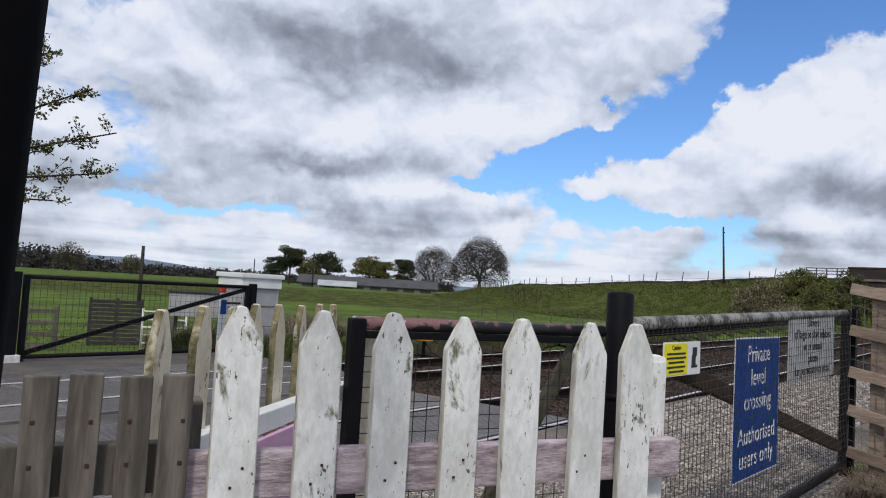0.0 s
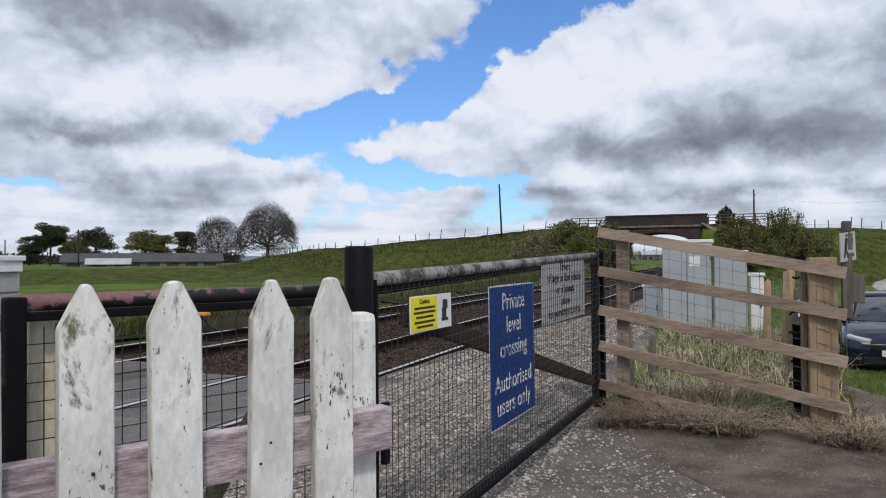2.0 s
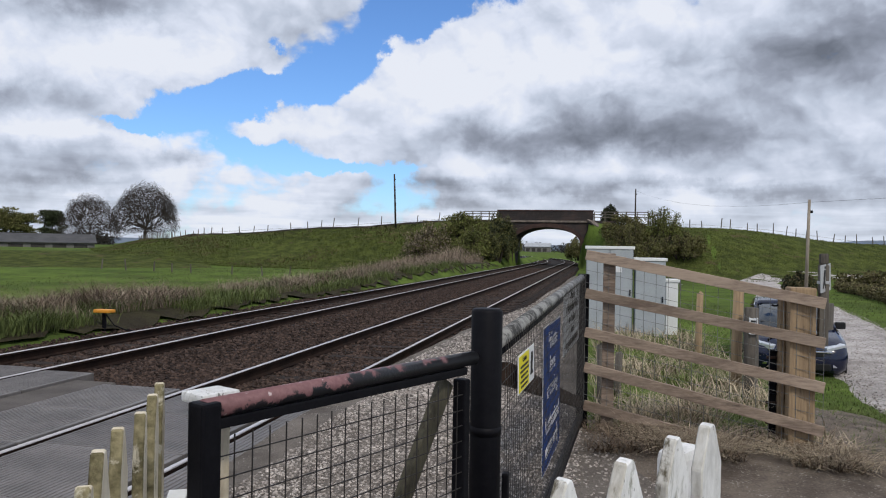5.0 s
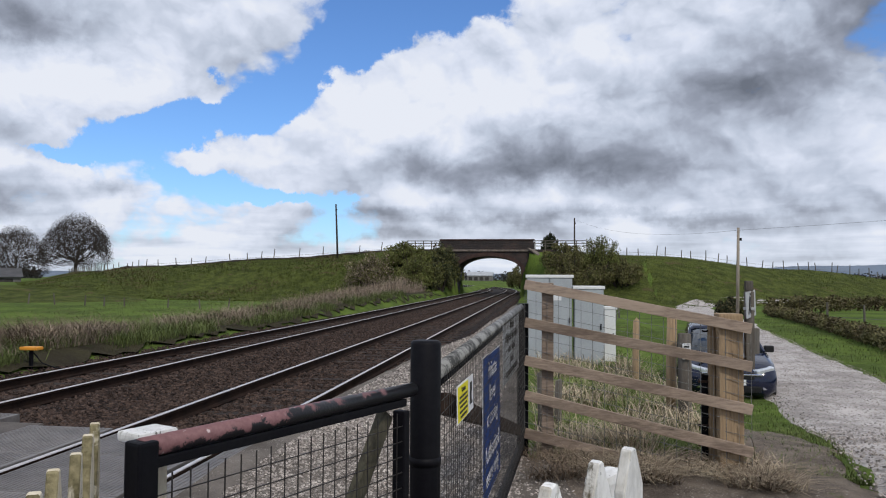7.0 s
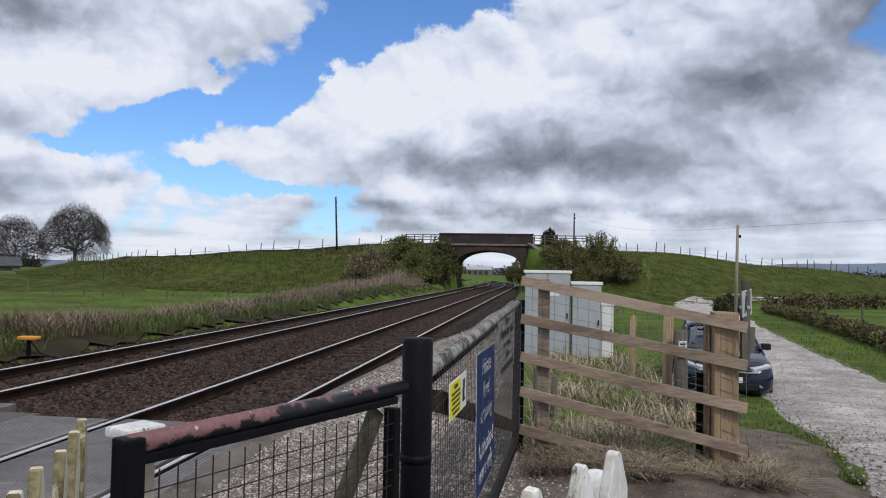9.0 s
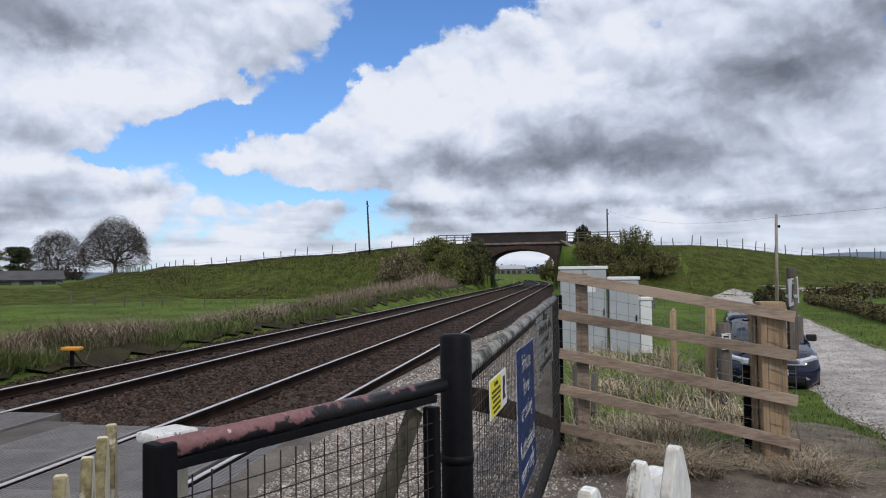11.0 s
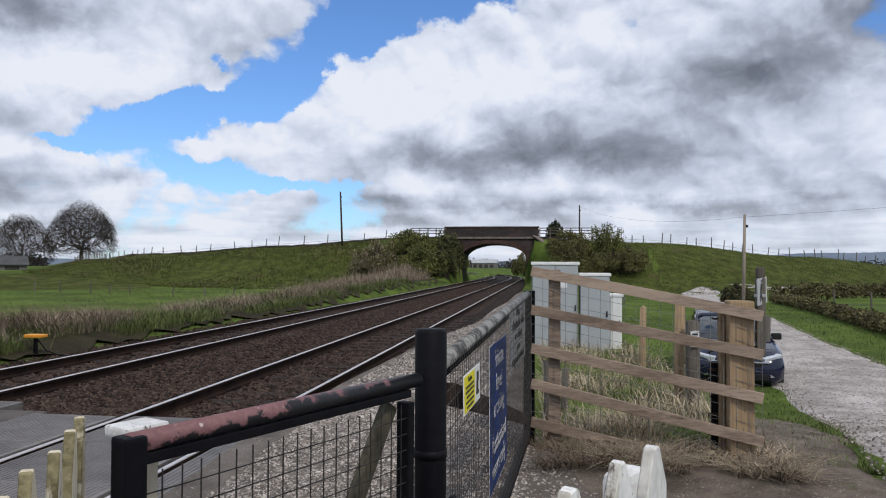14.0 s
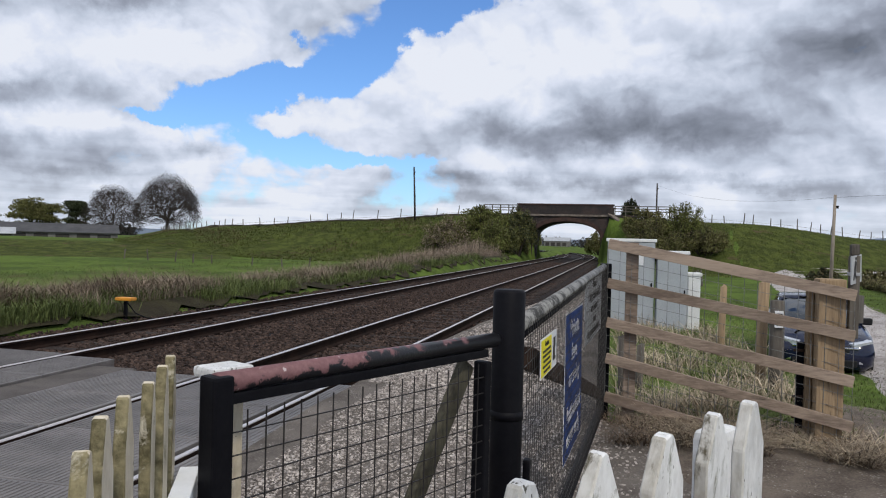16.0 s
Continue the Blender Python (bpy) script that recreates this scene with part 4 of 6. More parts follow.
# ---- the timber fence beyond the gate ----


def rail_fence():
    t = thing("rail_fence", (0, 0, 0), "brown timber post and rail fence with wire netting, sloping down", "fence")
    left, right = Vector((-0.13, 8.09, 0)), Vector((1.75, 7.86, 0))
    zl, zr = (1.645, 1.305, 0.965, 0.655, 0.32), (1.29, 0.975, 0.62, 0.27, -0.04)
    for a, b in zip(zl, zr):
        bm = bmesh.new()
        beam(bm, (*left.xy, a), (*right.xy, b), 0.036, 0.088, 0.004)
        part("rail", bm, "fence_wood", t)
    part("post", boxed(0.02, 0.125, 8.10, 8.20, -0.1, 1.66, bevel=0.006), "fence_wood", t, "square sawn post")
    part("corner_post", boxed(1.50, 1.70, 7.91, 8.10, -0.2, 1.41, bevel=0.015), "post_wood", t, "thick sawn corner post")
    bm = bmesh.new()
    for i in range(20):
        x = lerp(left.x, right.x, i / 19)
        f = i / 19
        y = lerp(left.y, right.y, f) + 0.024
        box(bm, x - 0.0018, x + 0.0018, y - 0.0018, y + 0.0018, lerp(0.30, -0.05, f), lerp(1.62, 1.27, f))
    for k in range(13):
        beam(bm, (left.x, left.y + 0.025, 0.30 + k * 0.11), (right.x, right.y + 0.025, -0.05 + k * 0.11), 0.0034, 0.0034)
    part("netting", bm, "galv_wire", t, "galvanised stock netting")
    return t


rail_fence()


def ironwork():
    t = thing("gate_fitting", (1.40, 8.12, 0), "black iron gate ring and hanging latch on a weathered board", "latch")
    part("board", boxed(0.055, 0.095, -0.09, 0.02, 0.0, 1.30, bevel=0.005), "post_wood", t, "weathered grey board")
    part("plate", boxed(0.0, 0.055, 0.0, 0.02, 0.16, 0.88, bevel=0.004), "black_paint", t)
    for z, r in ((1.29, 0.045), (0.92, 0.06), (0.55, 0.05), (0.3, 0.05)):
        pts = [(0.03 + r * math.cos(a), -0.01, z + r * math.sin(a)) for a in np.linspace(-2.2, 2.6, 12)]
        tube("ring", pts, 0.009, "black_paint", t, n=6)
    for z in (0.25, 0.42, 0.62, 0.8):
        part("link", boxed(-0.03, 0.10, -0.012, 0.012, z, z + 0.022, bevel=0.005), "rust", t)


ironwork()


def sign_post():
    t = thing("footpath_sign", (1.775, 8.02, 0), "short grey weathered post with a small white walkers sign", "sign post")
    part("shaft", boxed(-0.036, 0.036, -0.036, 0.036, 0.94, 1.60, bevel=0.010), "old_wood", t)
    for z in (0.98, 1.25):
        part("bracket", boxed(-0.10, -0.034, -0.02, 0.02, z, z + 0.05, bevel=0.004), "rust", t, "rusty bracket")
    part("top", boxed(-0.032, 0.032, -0.032, 0.032, 1.60, 1.69, bevel=0.014), "old_wood", t, "rounded post top")
    bm = bmesh.new()
    f = bm.faces.new([bm.verts.new((x, 0, z)) for x, z in ((0.02, 1.355), (0.27, 1.355), (0.27, 1.575), (0.02, 1.575))])
    up = bmesh.ops.extrude_face_region(bm, geom=[f])["geom"]
    bmesh.ops.translate(bm, vec=(0, 0.008, 0), verts=[v for v in up if isinstance(v, bmesh.types.BMVert)])
    bmesh.ops.recalc_face_normals(bm, faces=bm.faces)
    p = part("board", bm, "sign_grey", t, "pale square plate with two black walking marks")
    p.matrix_basis = pose(0.0, -0.045, 0.02, 0, -5, 58)
    for x in (0.10, 0.19):
        bm = bmesh.new()
        beam(bm, (x, -0.002, 1.455), (x + 0.02, -0.002, 1.53), 0.003, 0.035)
        beam(bm, (x, -0.002, 1.46), (x - 0.03, -0.002, 1.385), 0.003, 0.018)
        beam(bm, (x, -0.002, 1.46), (x + 0.03, -0.002, 1.385), 0.003, 0.018)
        beam(bm, (x + 0.022, -0.002, 1.542), (x + 0.024, -0.002, 1.562), 0.003, 0.02)
        part("mark", bm, "ink", p, "black walking mark")
    part("band", boxed(-0.040, 0.040, -0.040, 0.040, 1.44, 1.465, bevel=0.004), "sign_grey", t, "pale fixing band")
    o = part("flap", boxed(0.0, 0.30, 0.0, 0.02, 1.06, 1.29, bevel=0.008), "old_wood", t, "mossy dark lower plate")
    o.matrix_basis = pose(0.02, -0.03, 0, 0, 4, 66)


sign_post()


def plain_post(x, y, z0, z1, r, mat, label, group):
    V, F = [], []
    rnd = random.Random(int(x * 100 + y * 7))
    tube_into(V, F, [(0, 0, 0), (rnd.uniform(-0.01, 0.01), 0, (z1 - z0) / 2), (rnd.uniform(-0.02, 0.02), 0, z1 - z0 - 0.01), (0.0, 0, z1 - z0)], [r, r, r * 0.97, r * 0.8], 10)
    o = raw(V, F, "fence_post", mat, smooth=True)
    o.matrix_basis = pose(x, y, z0)
    return tagged(o, label, "post", group)


plain_post(1.54, 10.4, -0.05, 1.27, 0.06, "post_wood", "round yellowish timber fence post", "posts behind the fence")
plain_post(1.46, 13.0, -0.2, 1.08, 0.05, "post_wood", "round timber fence post", "posts behind the fence")
plain_post(1.655, 10.2, -0.3, 1.08, 0.078, "old_wood", "split grey old gate post", "posts behind the fence")
pp = thing("small_plate", (1.66, 10.11, 0.88), "small white plate with dark marks on the grey post", "plate")
part("face", boxed(-0.045, 0.045, -0.012, 0.014, -0.09, 0.09, bevel=0.003), "sign_white", pp)
for z in (-0.055, -0.02, 0.02, 0.055):
    part("bar", boxed(-0.03, 0.03, -0.016, -0.012, z - 0.01, z + 0.01), "ink", pp, "dark mark")
plain_post(0.02, 9.0, 0.0, 0.75, 0.04, "old_wood", "short grey stake in the grass", "stakes")
plain_post(0.20, 9.4, 0.0, 0.62, 0.04, "old_wood", "short grey stake in the grass", "stakes")

# ---- trackside cabinets ----


def cabinet(x0, x1, y0, y1, z0, z1, mat, label, doors=2):
    t = thing("trackside_cabinet", ((x0 + x1) / 2, y0, z0), label, "cabinet", "cabinets by the line")
    w, h = x1 - x0, z1 - z0
    part("body", boxed(-w / 2, w / 2, 0.03, y1 - y0, 0, h - 0.06, bevel=0.01), mat, t)
    part("lid", boxed(-w / 2 - 0.03, w / 2 + 0.03, -0.01, y1 - y0 + 0.03, h - 0.065, h, bevel=0.012), "cabinet_white", t, "pale overhanging lid")
    for i in range(doors):
        a, b = -w / 2 + 0.012 + i * w / doors, -w / 2 + (i + 1) * w / doors - 0.012
        d = part("door", boxed(a, b, 0.0, 0.028, 0.08, h - 0.08, bevel=0.005), mat, t)
        part("handle", boxed(b - 0.06, b - 0.035, -0.03, 0.0, h * 0.5, h * 0.5 + 0.12, bevel=0.004), "black_paint", d, "black door handle")
    return t


c = cabinet(-0.27, 0.68, 17.0, 17.6, -0.25, 1.79, "cabinet", "tall grey steel trackside cabinet with a white lid", 2)
part("notice", boxed(0.05, 0.25, -0.006, -0.001, 1.5, 1.7), "sign_white", c, "small white notice")
cabinet(0.72, 1.32, 16.9, 17.5, -0.25, 1.56, "cabinet", "grey steel trackside cabinet", 1)
cabinet(1.40, 1.66, 17.8, 18.3, -0.3, 1.10, "cabinet_white", "small white trackside cabinet", 1)
cabinet(-0.75, -0.40, 18.0, 18.4, -0.3, 0.85, "cabinet_white", "low white trackside box behind the taller cabinets", 1)

# ---- the parked car ----


def loft(name, rows, mat, parent, label="", smooth=True):
    """A skin through cross-sections of equal count, mirrored across x = 0. Rows: y and half outline points (x, z)."""
    V, F = [], []
    n = len(rows[0][1])
    for y, pts in rows:
        V.extend((x, y, z) for x, z in pts)
        V.extend((-x, y, z) for x, z in reversed(pts))
    m = 2 * n
    for i in range(len(rows) - 1):
        F.extend((i * m + k, i * m + (k + 1) % m, (i + 1) * m + (k + 1) % m, (i + 1) * m + k) for k in range(m))
    F.append(tuple(range(m - 1, -1, -1)))
    F.append(tuple((len(rows) - 1) * m + k for k in range(m)))
    return raw(V, F, name, mat, parent, label, smooth)


def car():
    t = thing("hatchback_car", (3.78, 16.60, -0.79), "dark navy hatchback car parked on the verge", "car", rz=-7)
    sec = lambda y, w, zb, zm, zt, wt: (y, [(0.001, zb), (w * 0.82, zb), (w * 0.97, zb + 0.10), (w, zm), (w * 0.95, zt - 0.06), (wt, zt), (0.001, zt + 0.015)])
    rows = [sec(0.0, 0.62, 0.30, 0.45, 0.60, 0.45), sec(0.05, 0.76, 0.22, 0.48, 0.68, 0.56), sec(0.16, 0.86, 0.20, 0.52, 0.76, 0.66), sec(0.45, 0.90, 0.20, 0.58, 0.86, 0.72), sec(1.0, 0.905, 0.20, 0.62, 0.96, 0.74),
            sec(1.3, 0.905, 0.20, 0.64, 1.00, 0.76), sec(2.6, 0.905, 0.20, 0.66, 1.01, 0.78), sec(3.6, 0.90, 0.20, 0.68, 1.02, 0.78), sec(4.2, 0.86, 0.26, 0.68, 1.0, 0.74), sec(4.36, 0.76, 0.36, 0.66, 0.92, 0.62)]
    body = loft("body", rows, "car_paint", t, "dark navy painted body")
    cab_ = lambda y, w, z: (y, [(0.001, 0.97), (w + 0.06, 0.97), (w, lerp(0.97, z, 0.6)), (w - 0.07, z - 0.05), (w - 0.2, z), (0.001, z + 0.02)])
    cabin = loft("glazing", [cab_(1.05, 0.72, 0.985), cab_(1.40, 0.715, 1.16), cab_(1.80, 0.70, 1.38), cab_(2.1, 0.69, 1.44), cab_(3.2, 0.68, 1.44), cab_(3.8, 0.67, 1.30), cab_(4.22, 0.66, 1.0)], "window", t, "dark tinted windows")
    roof = lambda y, w, z: (y, [(0.001, z), (w - 0.06, z - 0.01), (w, z - 0.06), (w - 0.005, z - 0.045), (w - 0.07, z + 0.012), (0.001, z + 0.03)])
    loft("roof", [roof(1.86, 0.62, 1.40), roof(2.1, 0.63, 1.45), roof(3.2, 0.62, 1.45), roof(3.75, 0.60, 1.34)], "car_paint", t)
    for sx in (-1, 1):
        bm = bmesh.new()
        beam(bm, (sx * 0.765, 1.02, 0.99), (sx * 0.635, 1.90, 1.40), 0.05, 0.05, 0.012)
        part("pillar", bm, "car_paint", t)
        m = part("mirror", boxed(-0.10, 0.10, -0.06, 0.06, -0.07, 0.07, bevel=0.03), "car_trim", t, "door mirror")
        m.matrix_basis = pose(sx * 0.93, 1.45, 1.02)
        h = part("headlight", boxed(-0.21, 0.21, -0.06, 0.10, -0.06, 0.06, bevel=0.03), "lamp_glass", t, "clear headlight")
        h.matrix_basis = pose(sx * 0.62, 0.13, 0.69, 0, sx * -10, sx * 30)
        f = part("fog_light", boxed(-0.10, 0.10, -0.02, 0.05, -0.03, 0.03, bevel=0.012), "chrome", t)
        f.matrix_basis = pose(sx * 0.66, 0.05, 0.36, 0, 0, sx * 22)
        for y in (0.82, 3.48):
            V, F = [], []
            tube_into(V, F, [(-0.10, 0, 0), (-0.09, 0, 0), (0.09, 0, 0), (0.10, 0, 0)], [0.27, 0.315, 0.315, 0.27], 28)
            w = raw(V, F, "wheel", "tyre", t, "black tyre", True)
            w.matrix_basis = pose(sx * 0.815, y, 0.315)
            V, F = [], []
            tube_into(V, F, [(sx * 0.06, 0, 0), (sx * 0.103, 0, 0)], [0.215, 0.205], 20)
            raw(V, F, "rim", "chrome", w, "alloy rim")
    part("grille", boxed(-0.42, 0.42, -0.03, 0.06, 0.53, 0.66, bevel=0.02), "car_trim", t, "black grille")
    part("chrome_bar", boxed(-0.56, 0.56, -0.035, 0.05, 0.605, 0.64, bevel=0.008), "chrome", t, "chrome grille bar")
    tube("badge", [(0, -0.052, 0.615), (0, -0.035, 0.615)], 0.055, "chrome", t, "round chrome badge", n=20)
    part("lower_grille", boxed(-0.55, 0.55, -0.02, 0.08, 0.27, 0.40, bevel=0.02), "car_trim", t)
    p = part("number_plate", boxed(-0.26, 0.26, -0.06, -0.045, 0.42, 0.53, bevel=0.003), "sign_white", t, "white number plate with dark bars")
    for x in (-0.17, -0.08, 0.06, 0.16):
        part("bar", boxed(x - 0.03, x + 0.03, -0.064, -0.0605, 0.445, 0.505), "ink", p)
    part("bonnet_line", boxed(-0.66, 0.66, 0.30, 0.306, 0.848, 0.853), "car_trim", t)
    for sx in (-1, 1):
        bm = bmesh.new()
        beam(bm, (sx * 0.05, 1.12, 1.015), (sx * 0.60, 1.22, 1.06), 0.012, 0.02)
        part("wiper", bm, "car_trim", t)
    return t


car()

# ---- the road bridge ----


def bridge():
    t = thing("road_bridge", (0, 0, 0), "sooty dark red brick arch bridge carrying a road over the railway", "bridge")
    x0, x1, y0, y1 = -16.6, 2.0, BRIDGE_Y, BRIDGE_Y + 8
    ax0, ax1, spring, crown, mid = -10.35, -2.2, 2.3, 4.5, -6.27
    arc = []
    for i in range(25):
        a = math.pi * i / 24
        arc.append((mid - (ax1 - ax0) / 2 * math.cos(a), spring + (crown - spring) * math.sin(a) ** 0.85))
    outline = [(x0, -1.0), (ax0, -1.0), *arc, (ax1, -1.0), (x1, -1.0), (x1, 5.35), (x0, 5.35)]
    bm = bmesh.new()
    f = bm.faces.new([bm.verts.new((x, y0, z)) for x, z in outline])
    up = bmesh.ops.extrude_face_region(bm, geom=[f])["geom"]
    bmesh.ops.translate(bm, vec=(0, y1 - y0, 0), verts=[v for v in up if isinstance(v, bmesh.types.BMVert)])
    bmesh.ops.recalc_face_normals(bm, faces=bm.faces)
    bmesh.ops.triangulate(bm, faces=[f for f in bm.faces if len(f.verts) > 4])
    part("wall", bm, "brick", t)
    for y in (y0 - 0.12, y1 - 0.33):
        part("string_course", boxed(-12.4, -0.6, y - 0.06, y + 0.45, 5.08, 5.32, bevel=0.03), "stone", t, "projecting stone course")
        part("parapet", boxed(-12.2, -0.75, y, y + 0.42, 5.32, 6.42, bevel=0.02), "brick", t)
        part("coping", boxed(-12.3, -0.65, y - 0.07, y + 0.49, 6.42, 6.60, bevel=0.04), "ring_brick", t, "dark coping stones")
    for i in range(24):
        (xa, za), (xb, zb) = arc[i], arc[i + 1]
        bm = bmesh.new()
        c_ = Vector((mid, spring - 1.2))
        pa, pb = Vector((xa, za)), Vector((xb, zb))
        oa, ob_ = pa + (pa - c_).normalized() * 0.48, pb + (pb - c_).normalized() * 0.48
        g_ = 0.012
        vs = [bm.verts.new((p.x, y0 - 0.07, p.y)) for p in (pa.lerp(pb, g_), pb.lerp(pa, g_), ob_.lerp(oa, g_), oa.lerp(ob_, g_))]
        f = bm.faces.new(vs)
        up = bmesh.ops.extrude_face_region(bm, geom=[f])["geom"]
        bmesh.ops.translate(bm, vec=(0, 0.3, 0), verts=[v for v in up if isinstance(v, bmesh.types.BMVert)])
        bmesh.ops.recalc_face_normals(bm, faces=bm.faces)
        part("voussoir", bm, "ring_brick", t)
    # sloping wing walls down the embankments
    for sx, xa, xb in ((1, -1.2, 4.6), (-1, -11.6, -17.0)):
        bm = bmesh.new()
        vs = [bm.verts.new(p) for p in ((xa, y0 - 0.1, -1), (xb, y0 - 6.5, -1), (xb, y0 - 6.5, 1.2), (xa, y0 - 0.1, 5.4))]
        f = bm.faces.new(vs)
        up = bmesh.ops.extrude_face_region(bm, geom=[f])["geom"]
        bmesh.ops.translate(bm, vec=(sx * 0.3, 0.5, 0), verts=[v for v in up if isinstance(v, bmesh.types.BMVert)])
        bmesh.ops.recalc_face_normals(bm, faces=bm.faces)
        part("wing_wall", bm, "brick", t)
        bm = bmesh.new()
        beam(bm, (xa, y0, 5.45), (xb, y0 - 6.4, 1.25), 0.7, 0.14)
        part("wing_coping", bm, "stone", t, "pale sloping coping")
    for x0_, x1_ in ((-16.4, -12.3), (-0.6, 5.6)):
        r = thing("timber_railing", (0, 0, 0), "weathered timber railing on the bridge approach", "railing", "bridge railings")
        n = 5 if x1_ < 0 else 6
        for i in range(n):
            x = lerp(x0_, x1_, i / (n - 1))
            part("post", boxed(x - 0.06, x + 0.06, y0 - 0.1, y0 + 0.02, 5.0, 6.42, bevel=0.01), "old_wood", r)
        for z in (5.75, 6.08, 6.38):
            part("rail", boxed(x0_, x1_, y0 - 0.14, y0 - 0.10, z - 0.05, z + 0.05), "old_wood", r)
    return t


bridge()

# ---- poles and field fences ----


def utility_pole(x, y, top, lean=(0, 0), r=0.11, label="tall bare timber utility pole", mat="bark"):
    z = ground_z(x, y)
    t = thing("utility_pole", (x, y, z), label, "utility pole", "utility poles")
    tube("shaft", [(0, 0, -0.3), (lean[0] * 0.5, 0, (top - z) / 2), (lean[0], lean[1], top - z)], [r, r * 0.9, r * 0.75], mat, t, n=8)
    part("bracket", boxed(lean[0] - 0.05, lean[0] + 0.18, -0.05, 0.05, top - z - 0.75, top - z - 0.6), "black_paint", t, "small dark bracket")
    return t


utility_pole(-24.9, 88.6, 10.9, (-0.3, 0), 0.13)
utility_pole(11.25, 45.0, 4.75, (0.1, 0), 0.10, "pale timber utility pole beside the lane", "pale_timber")
utility_pole(4.45, 96.5, 9.7)
utility_pole(-51.3, 31.0, 3.5, r=0.16)
utility_pole(-103, 95.2, 7.2, r=0.14)
utility_pole(-157.5, 123.4, 7.0, r=0.16)


def cable(p, q, sag):
    pts = [Vector(p).lerp(Vector(q), f) - Vector((0, 0, sag * 4 * f * (1 - f))) for f in np.linspace(0, 1, 13)]
    return tagged(tube("overhead_cable", pts, 0.006, "black_paint", n=4), "thin dark cable slung between timber poles", "cable", "overhead cables")


utility_pole(58.0, 46.0, 9.6)
cable((11.35, 45.0, 4.6), (58.0, 46.0, 9.4), 0.5)
cable((11.35, 45.0, 4.6), (4.45, 96.5, 9.5), 0.9)


def field_fence(name_label, pts, height, every, seed, wires=0, group="field fences", boards=0):
    """Old leaning posts along a line."""
    rnd = random.Random(seed)
    t = thing("field_fence", (0, 0, 0), name_label, "fence", group)
    for (xa, ya), (xb, yb) in zip(pts, pts[1:]):
        n = max(1, int(math.hypot(xb - xa, yb - ya) / every))
        for i in range(n):
            f = (i + rnd.uniform(-0.3, 0.3)) / n
            x, y = lerp(xa, xb, f), lerp(ya, yb, f)
            z = ground_z(x, y)
            h = height * rnd.uniform(0.75, 1.15)
            V, F = [], []
            tube_into(V, F, [(0, 0, -0.2), (rnd.uniform(-0.16, 0.16) * h, rnd.uniform(-0.05, 0.05), h)], [0.065, 0.055], 5)
            o = raw(V, F, "post", "old_wood", t)
            o.matrix_basis = pose(x, y, z)
    for k in range(boards):
        (xa, ya), (xb, yb) = [(lerp(pts[0][0], pts[-1][0], (k + e) / boards), 0) for e in (0.0, rnd.uniform(0.25, 0.5))]
        ya, yb = crest_y(xa) - 3.9, crest_y(xb) - 3.9
        bm = bmesh.new()
        h = 0.12
        beam(bm, (xa, ya, ground_z(xa, ya) + h), (xb, yb, ground_z(xb, yb) + h), 0.06, rnd.uniform(0.15, 0.24))
        part("board", bm, "old_wood" if k % 4 == 2 else "dark_slat", t, "low weathered board")
    for k in range(wires):
        V, F = [], []
        z = height * (0.35 + 0.3 * k)
        tube_into(V, F, [(x, y, ground_z(x, y) + z) for (x, y) in pts], [0.012] * len(pts), 4)
        raw(V, F, "wire", "galv_wire", t, "slack fence wire")
    return t


crest = [(x, crest_y(x) - 3.9) for x in (-112, -95, -80, -63, -50, -40, -33, -25, -18)]
field_fence("line of leaning grey posts along the embankment top", crest, 1.25, 2.3, 3, 1, boards=16)
xs = [-112 + 1.0 * i for i in range(98)]
V = []
for x in xs:
    y = crest_y(x) - 3.4
    z = ground_z(x, y)
    h = 0.24 + 0.16 * noise.noise((x * 0.6, 2.0, 1.0))
    V += [(x, y - 0.3, z - 0.3), (x, y - 0.12, z + h), (x, y + 0.12, z + h), (x, y + 0.3, z - 0.3)]
F = [(i * 4 + k, i * 4 + 4 + k, i * 4 + 5 + k, i * 4 + 1 + k) for i in range(len(xs) - 1) for k in range(3)]
tagged(raw(V, F, "road_edge", "bark"), "dark earthy edge of the road on the embankment", "road edge", kind="structure")
crest = [(x, crest_y(x) - 3.9) for x in (6, 12, 20, 30, 42, 60, 80)]
field_fence("line of leaning grey posts along the far embankment", crest, 1.2, 1.8, 4, 1)
field_fence("low posts at the foot of the embankment", [(-45, 60), (-30, 56), (-20, 54)], 0.9, 3.0, 5, 0)
field_fence("wire fence beside the lane field", [(15.5, 45), (20, 38), (28, 30)], 1.1, 4.0, 6, 1)
field_fence("posts in the far pasture", [(-26, 12.2), (-30, 13), (-38, 15)], 1.2, 1.6, 7, 0)
field_fence("small fence behind the cabinets", [(1.4, 20), (2.6, 34), (5.5, 52)], 1.1, 3.0, 8, 2)

# ---- across the line: far gate, hut, boards ----


def far_gate():
    t = thing("metal_gate", (-10.8, 6.12, 0), "black tubular metal gate with mesh and long diagonal brace", "gate", rz=90)
    n = 4.06
    gate_frame(t, n, 0.06, 1.27, "black_paint", 0.04, 0.034, 0.10, 0.0022, False)
    bm = bmesh.new()
    beam(bm, (0.05, 0, 0.12), (n - 0.05, 0, 1.22), 0.04, 0.075, 0.008)
    part("brace", bm, "black_paint", t, "black diagonal brace")
    for i, (y, w) in enumerate(((5.93, 0.09), (10.30, 0.06))):
        p = thing("gate_post", (-10.8, y, 0), "stout square black gate post", "gate post", "posts of the far gate")
        part("shaft", boxed(-w, w, -w, w, -0.4, 1.34, bevel=0.01), "black_paint", p)
        if i == 0:
            part("base", boxed(-0.14, 0.14, -0.14, 0.14, -0.4, 0.10, bevel=0.01), "white_paint", p, "white painted foot")


far_gate()


